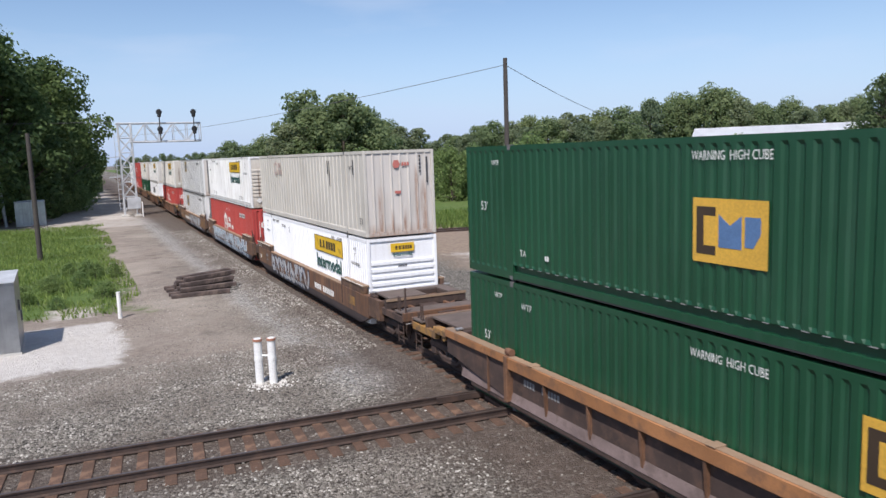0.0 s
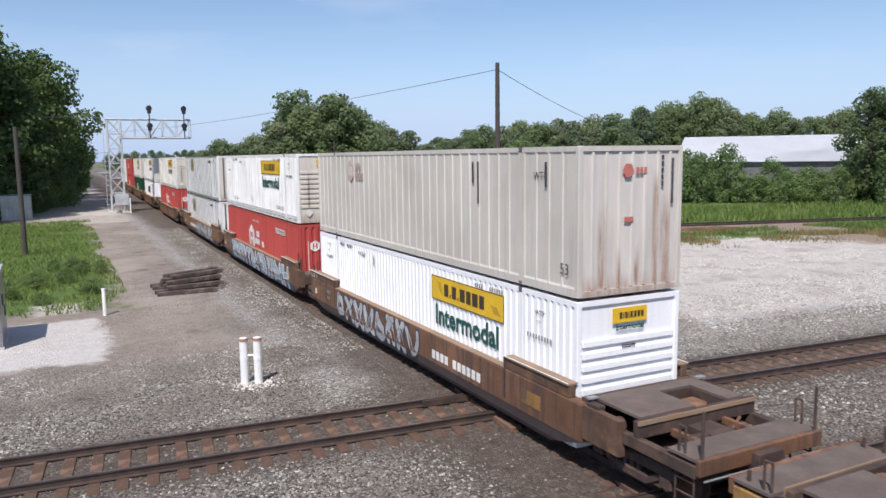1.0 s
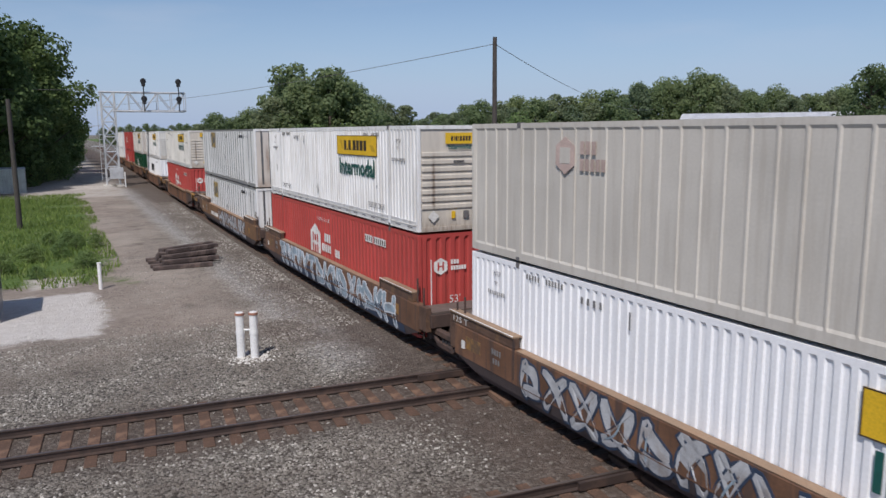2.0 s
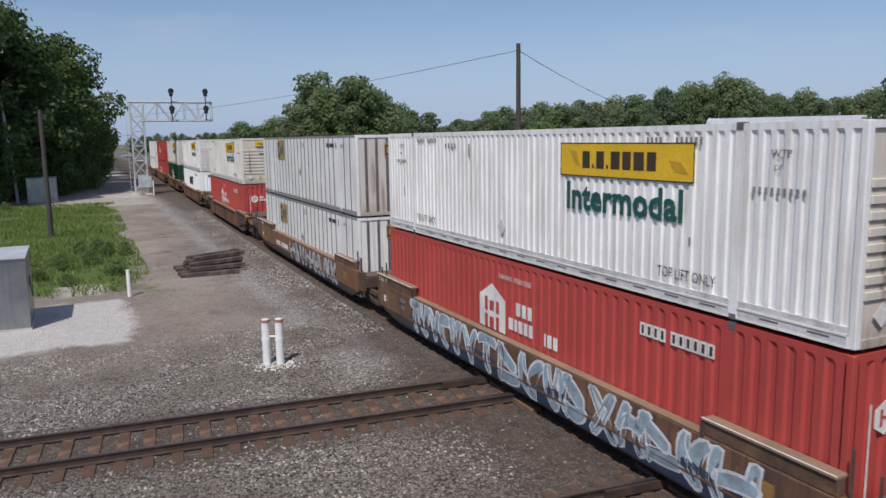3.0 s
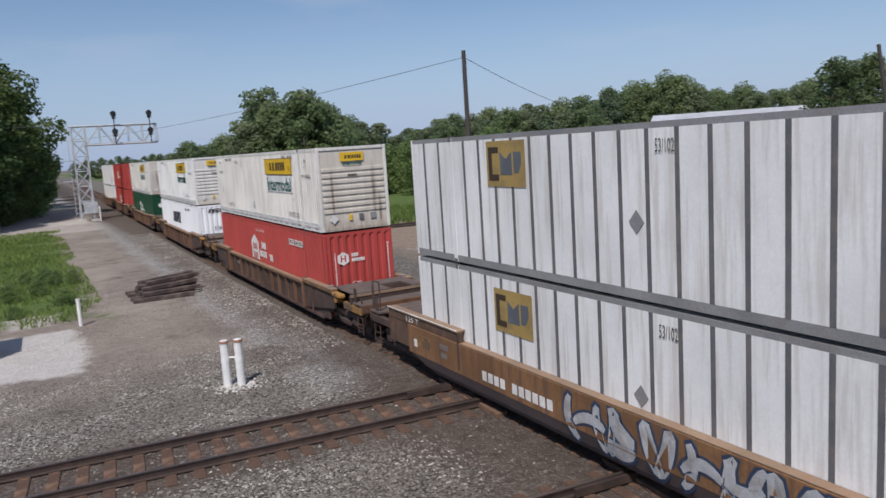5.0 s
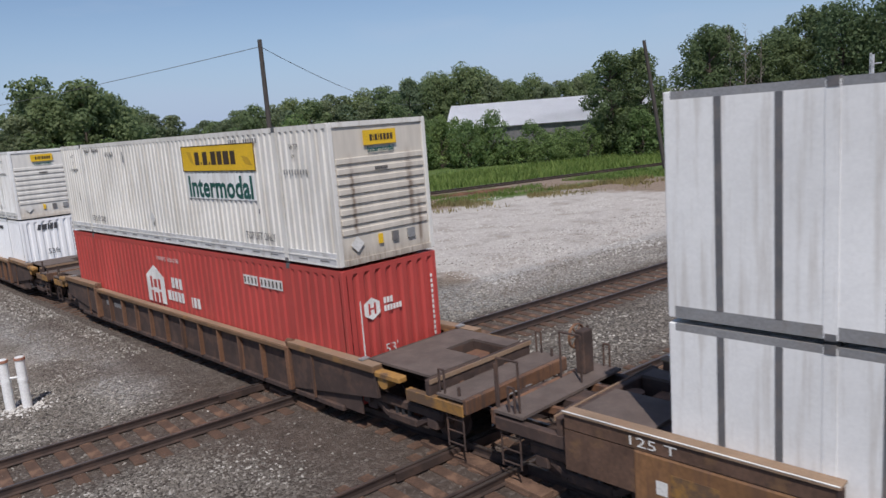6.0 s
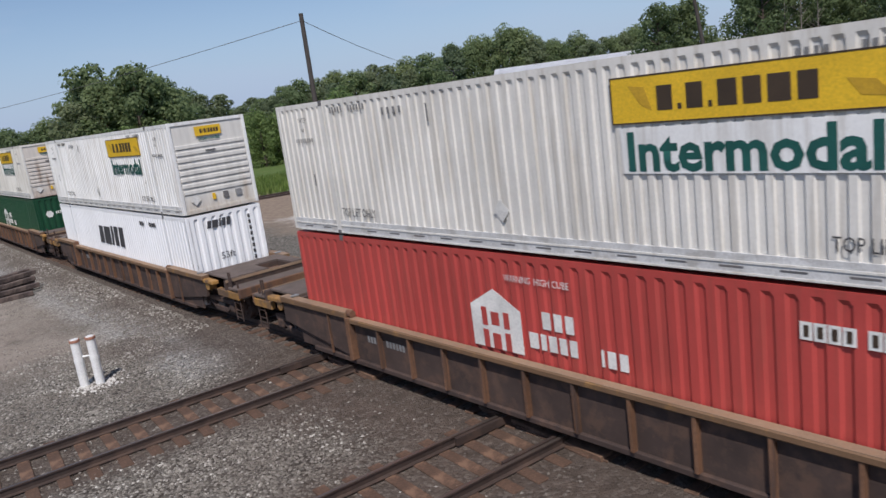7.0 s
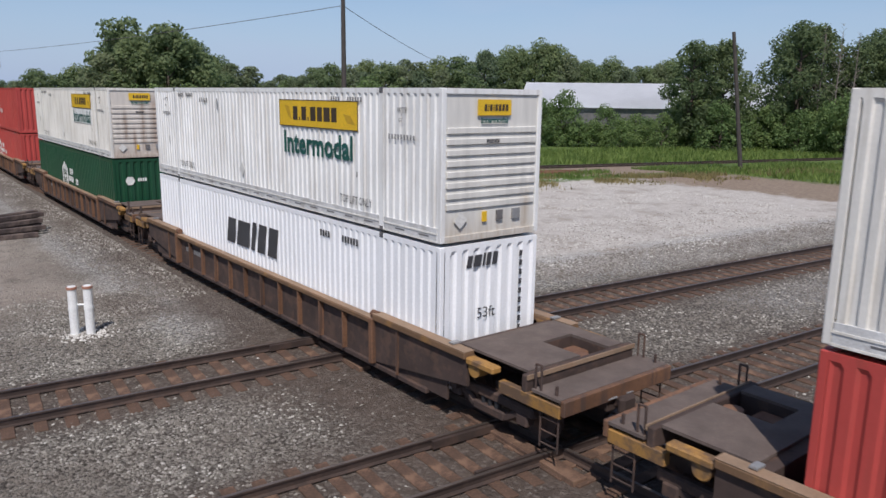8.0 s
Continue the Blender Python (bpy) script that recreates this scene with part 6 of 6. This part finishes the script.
def verge_far(rng):
    x = rng.uniform(58, 105)
    return x, rng.uniform(21.5 - 0.05 * x, 52 - 0.25 * x)


def patch_right(rng):
    x = rng.uniform(38, 75)
    y = 54.0 - 0.25 * x + rng.uniform(-4.5, 1.0)
    return (x, y) if noise.noise(Vector((x * 0.2, y * 0.3, 1.0))) > -0.05 else None


def dry_right(rng):
    x = rng.uniform(30, 70)
    y = 50.0 - 0.3 * x + rng.gauss(0, 1.6)
    return (x, y) if noise.noise(Vector((x * 0.25, y * 0.3, 5.0))) > 0.0 else None


blades("grass", "bright green uncut grass and weeds beside the road", GRASS, 42000, lawn_left, 0.23, 1)
blades("grass", "long green grass along the far track", GRASS, 30000, verge_right, 0.55, 2)
blades("grass", "green grass near the lineside mast", GRASS, 12000, verge_far, 0.45, 7)
blades("grass", "patchy green weeds beside the chalky yard", GRASS, 7000, patch_right, 0.3, 3)
blades("grass", "dry straw coloured grass tufts", DRY_GRASS, 5000, dry_right, 0.3, 4)


def far_buildings():
    x, y = at(-54.5, 150)
    t = thing("warehouse", "long low warehouse with a white metal roof", "building", Matrix.Translation((x, y, -0.2)) @ Matrix.Rotation(radians(-54.5 + 4), 4, "Z"))
    w, d = 26.0, 32.0
    part("wall", box(-w, w, 0, d, 0, 4.3), WALL_GREY, t, "dark grey wall")
    bm = bmesh.new()
    v = [bm.verts.new(p) for p in ((-w - 0.6, -0.8, 4.3), (w + 0.6, -0.8, 4.3), (w + 0.6, d / 2, 9.3), (-w - 0.6, d / 2, 9.3), (w + 0.6, d + 0.8, 4.3), (-w - 0.6, d + 0.8, 4.3))]
    for f in ((0, 1, 2, 3), (3, 2, 4, 5), (0, 3, 5), (1, 4, 2)):
        bm.faces.new([v[i] for i in f])
    bmesh.ops.solidify(bm, geom=bm.faces[:], thickness=0.2)
    part("roof", bm, ROOF_WHITE, t, "white metal roof")
    for k in range(9):
        xx = -w + (k + 0.5) * 2 * w / 9
        part("wall_panel", box(xx - 2.2, xx + 2.2, -0.06, 0.0, 0.3, 4.2), POST, t)
    x, y = at(-33.6, 165)
    t = thing("house", "small brown house with a low red-brown roof", "building", Matrix.Translation((x, y, -0.2)) @ Matrix.Rotation(radians(-33.6), 4, "Z"))
    part("wall", box(-6, 6, 0, 8, 0, 4.2), BRICK_RED, t)
    bm = bmesh.new()
    v = [bm.verts.new(p) for p in ((-6.6, -0.6, 4.2), (6.6, -0.6, 4.2), (6.6, 4, 6.6), (-6.6, 4, 6.6), (6.6, 8.6, 4.2), (-6.6, 8.6, 4.2))]
    for f in ((0, 1, 2, 3), (3, 2, 4, 5), (0, 3, 5), (1, 4, 2), (0, 5, 4, 1)):
        bm.faces.new([v[i] for i in f])
    part("roof", bm, BRICK_RED, t)
    for k in (-3.5, 0, 3.5):
        part("window", box(k - 0.6, k + 0.6, -0.05, 0.0, 1.4, 2.8), GLASS_DARK, t)


far_buildings()


def old_rails():
    """Old rails lying by the chalky yard."""
    for k in range(3):
        ob = part("old_rail", box(-3.6, 3.6, -0.07, 0.07, 0, 0.16), RUST)
        ob.matrix_basis = Matrix.Translation((44.5 + k * 0.3, 42.6 + k * 0.5, -0.2)) @ Matrix.Rotation(-0.5 + 0.05 * k, 4, "Z")
        tagged(ob, "rusty old rail lying beside the yard", "rail", "old rails")


old_rails()


def loose_stones(name, count, size, seed, place, paint=None, label="loose grey ballast stones"):
    rng = random.Random(seed)
    base = [Vector(p) for p in ((1, 0, 0), (-1, 0, 0), (0, 1, 0), (0, -1, 0), (0, 0, 1), (0, 0, -1))]
    tri = ((0, 2, 4), (2, 1, 4), (1, 3, 4), (3, 0, 4), (2, 0, 5), (1, 2, 5), (3, 1, 5), (0, 3, 5))
    verts, faces = [], []
    while len(faces) < count * 8:
        p = place(rng)
        if p is None:
            continue
        x, y = p
        i, s, a = len(verts), size * rng.uniform(0.6, 1.5), rng.uniform(0, 6.28)
        ca, sa = math.cos(a), math.sin(a)
        for q in base:
            u = (q.x * rng.uniform(0.7, 1.2), q.y * rng.uniform(0.5, 0.9), q.z * rng.uniform(0.4, 0.7))
            tilt = u[0] * 0.25
            verts.append((x + s * (u[0] * ca - u[1] * sa), y + s * (u[0] * sa + u[1] * ca), -0.195 + s * (u[2] + tilt * 0.5)))
        faces += [(i + b, i + c, i + d) for b, c, d in tri]
    me = bpy.data.meshes.new(name)
    me.from_pydata(verts, [], faces)
    me.materials.append(paint or STONE)
    tagged(new(name, me), label, "gravel", kind="stuff")


def near_gravel(rng):
    x, y = rng.uniform(-4, 8.2), 7 + 17 * rng.random() ** 1.3
    k = y + 0.09 * x
    d = min(abs(k - 15.92), abs(k - 9.55))
    if rng.random() < (0.92 if d < 1.2 else 0.65 if d < 1.7 else 0.0) or rng.random() < max(0.0, min(0.95, (x - 5.2) / 2.0)):
        return None
    return x, y


def right_gravel(rng):
    x, y = rng.uniform(11.5, 40), rng.uniform(3, 24)
    k = y + 0.09 * x
    d = min(abs(k - 15.92), abs(k - 9.55))
    if rng.random() < (0.92 if d < 1.2 else 0.6 if d < 1.6 else 0.0) or rng.random() < max(0.0, min(0.95, (15.5 - x) / 3.0)) or (k > 20.8 and rng.random() < 0.9):
        return None
    return x, y


def far_gravel(rng):
    y = rng.uniform(22, 70)
    return 8.2 - 2.0 * rng.random() ** 1.3 + bend(y), y


loose_stones("ballast_stones", 27000, 0.034, 1, near_gravel)
loose_stones("ballast_stones", 22000, 0.042, 2, right_gravel)
loose_stones("ballast_stones", 9000, 0.042, 3, far_gravel)


def road_gravel(rng):
    x, y = rng.uniform(-5, 6.6), 20 + 22 * rng.random() ** 1.6
    return (x, y) if noise.noise(Vector((x * 0.5, y * 0.35, 4.0))) > -0.15 and not (x < 1.2 and y > 24) else None


loose_stones("ballast_stones", 6000, 0.026, 9, road_gravel)


def pipe_rubble(rng):
    return 4.35 + rng.gauss(0, 0.32), 19.95 + rng.gauss(0, 0.28)


def pad_rubble(rng):
    return rng.uniform(-7, 1.2), rng.uniform(24.6, 30.8)


def yard_rubble(rng):
    x, y = rng.uniform(20, 44), rng.uniform(17, 40)
    return (x, y) if noise.noise(Vector((x * 0.3, y * 0.3, 2.0))) > -0.1 else None


loose_stones("rubble", 160, 0.05, 5, pipe_rubble, CONCRETE, "pale broken concrete round the pipes")
loose_stones("rubble", 900, 0.03, 6, pad_rubble, CONCRETE, "pale crushed stone on the pad")
loose_stones("rubble", 5000, 0.05, 8, yard_rubble, CONCRETE, "pale crushed stone of the yard")


# ---- what moves: the whole train rolls towards the camera at an even speed ----
def travelled(t):
    return 12.2 * t + float(np.interp(t, (7.0, 7.5, 8.0), (0.0, -0.12, 0.18)))


def motions():
    for ob, y0, z in MOVING:
        rows = []
        for k in range(33):
            y = y0 - travelled(k / 4)
            m = y + LEN / 2
            turn = bend_turn(m)
            rows.append((k / 4, pose(TRAIN_X + bend(m) + math.sin(radians(turn)) * LEN / 2, y, z, 0, 0, turn)))
        walk(ob, rows)
    for w, y in WHEELS[:24]:
        walk(w, [(k / 30, pose(0, y, 0.425, math.degrees(travelled(k / 30) / 0.425))) for k in range(241)])
    for w, y in WHEELS[24:]:
        w.location = (0, y, 0.425)


motions()
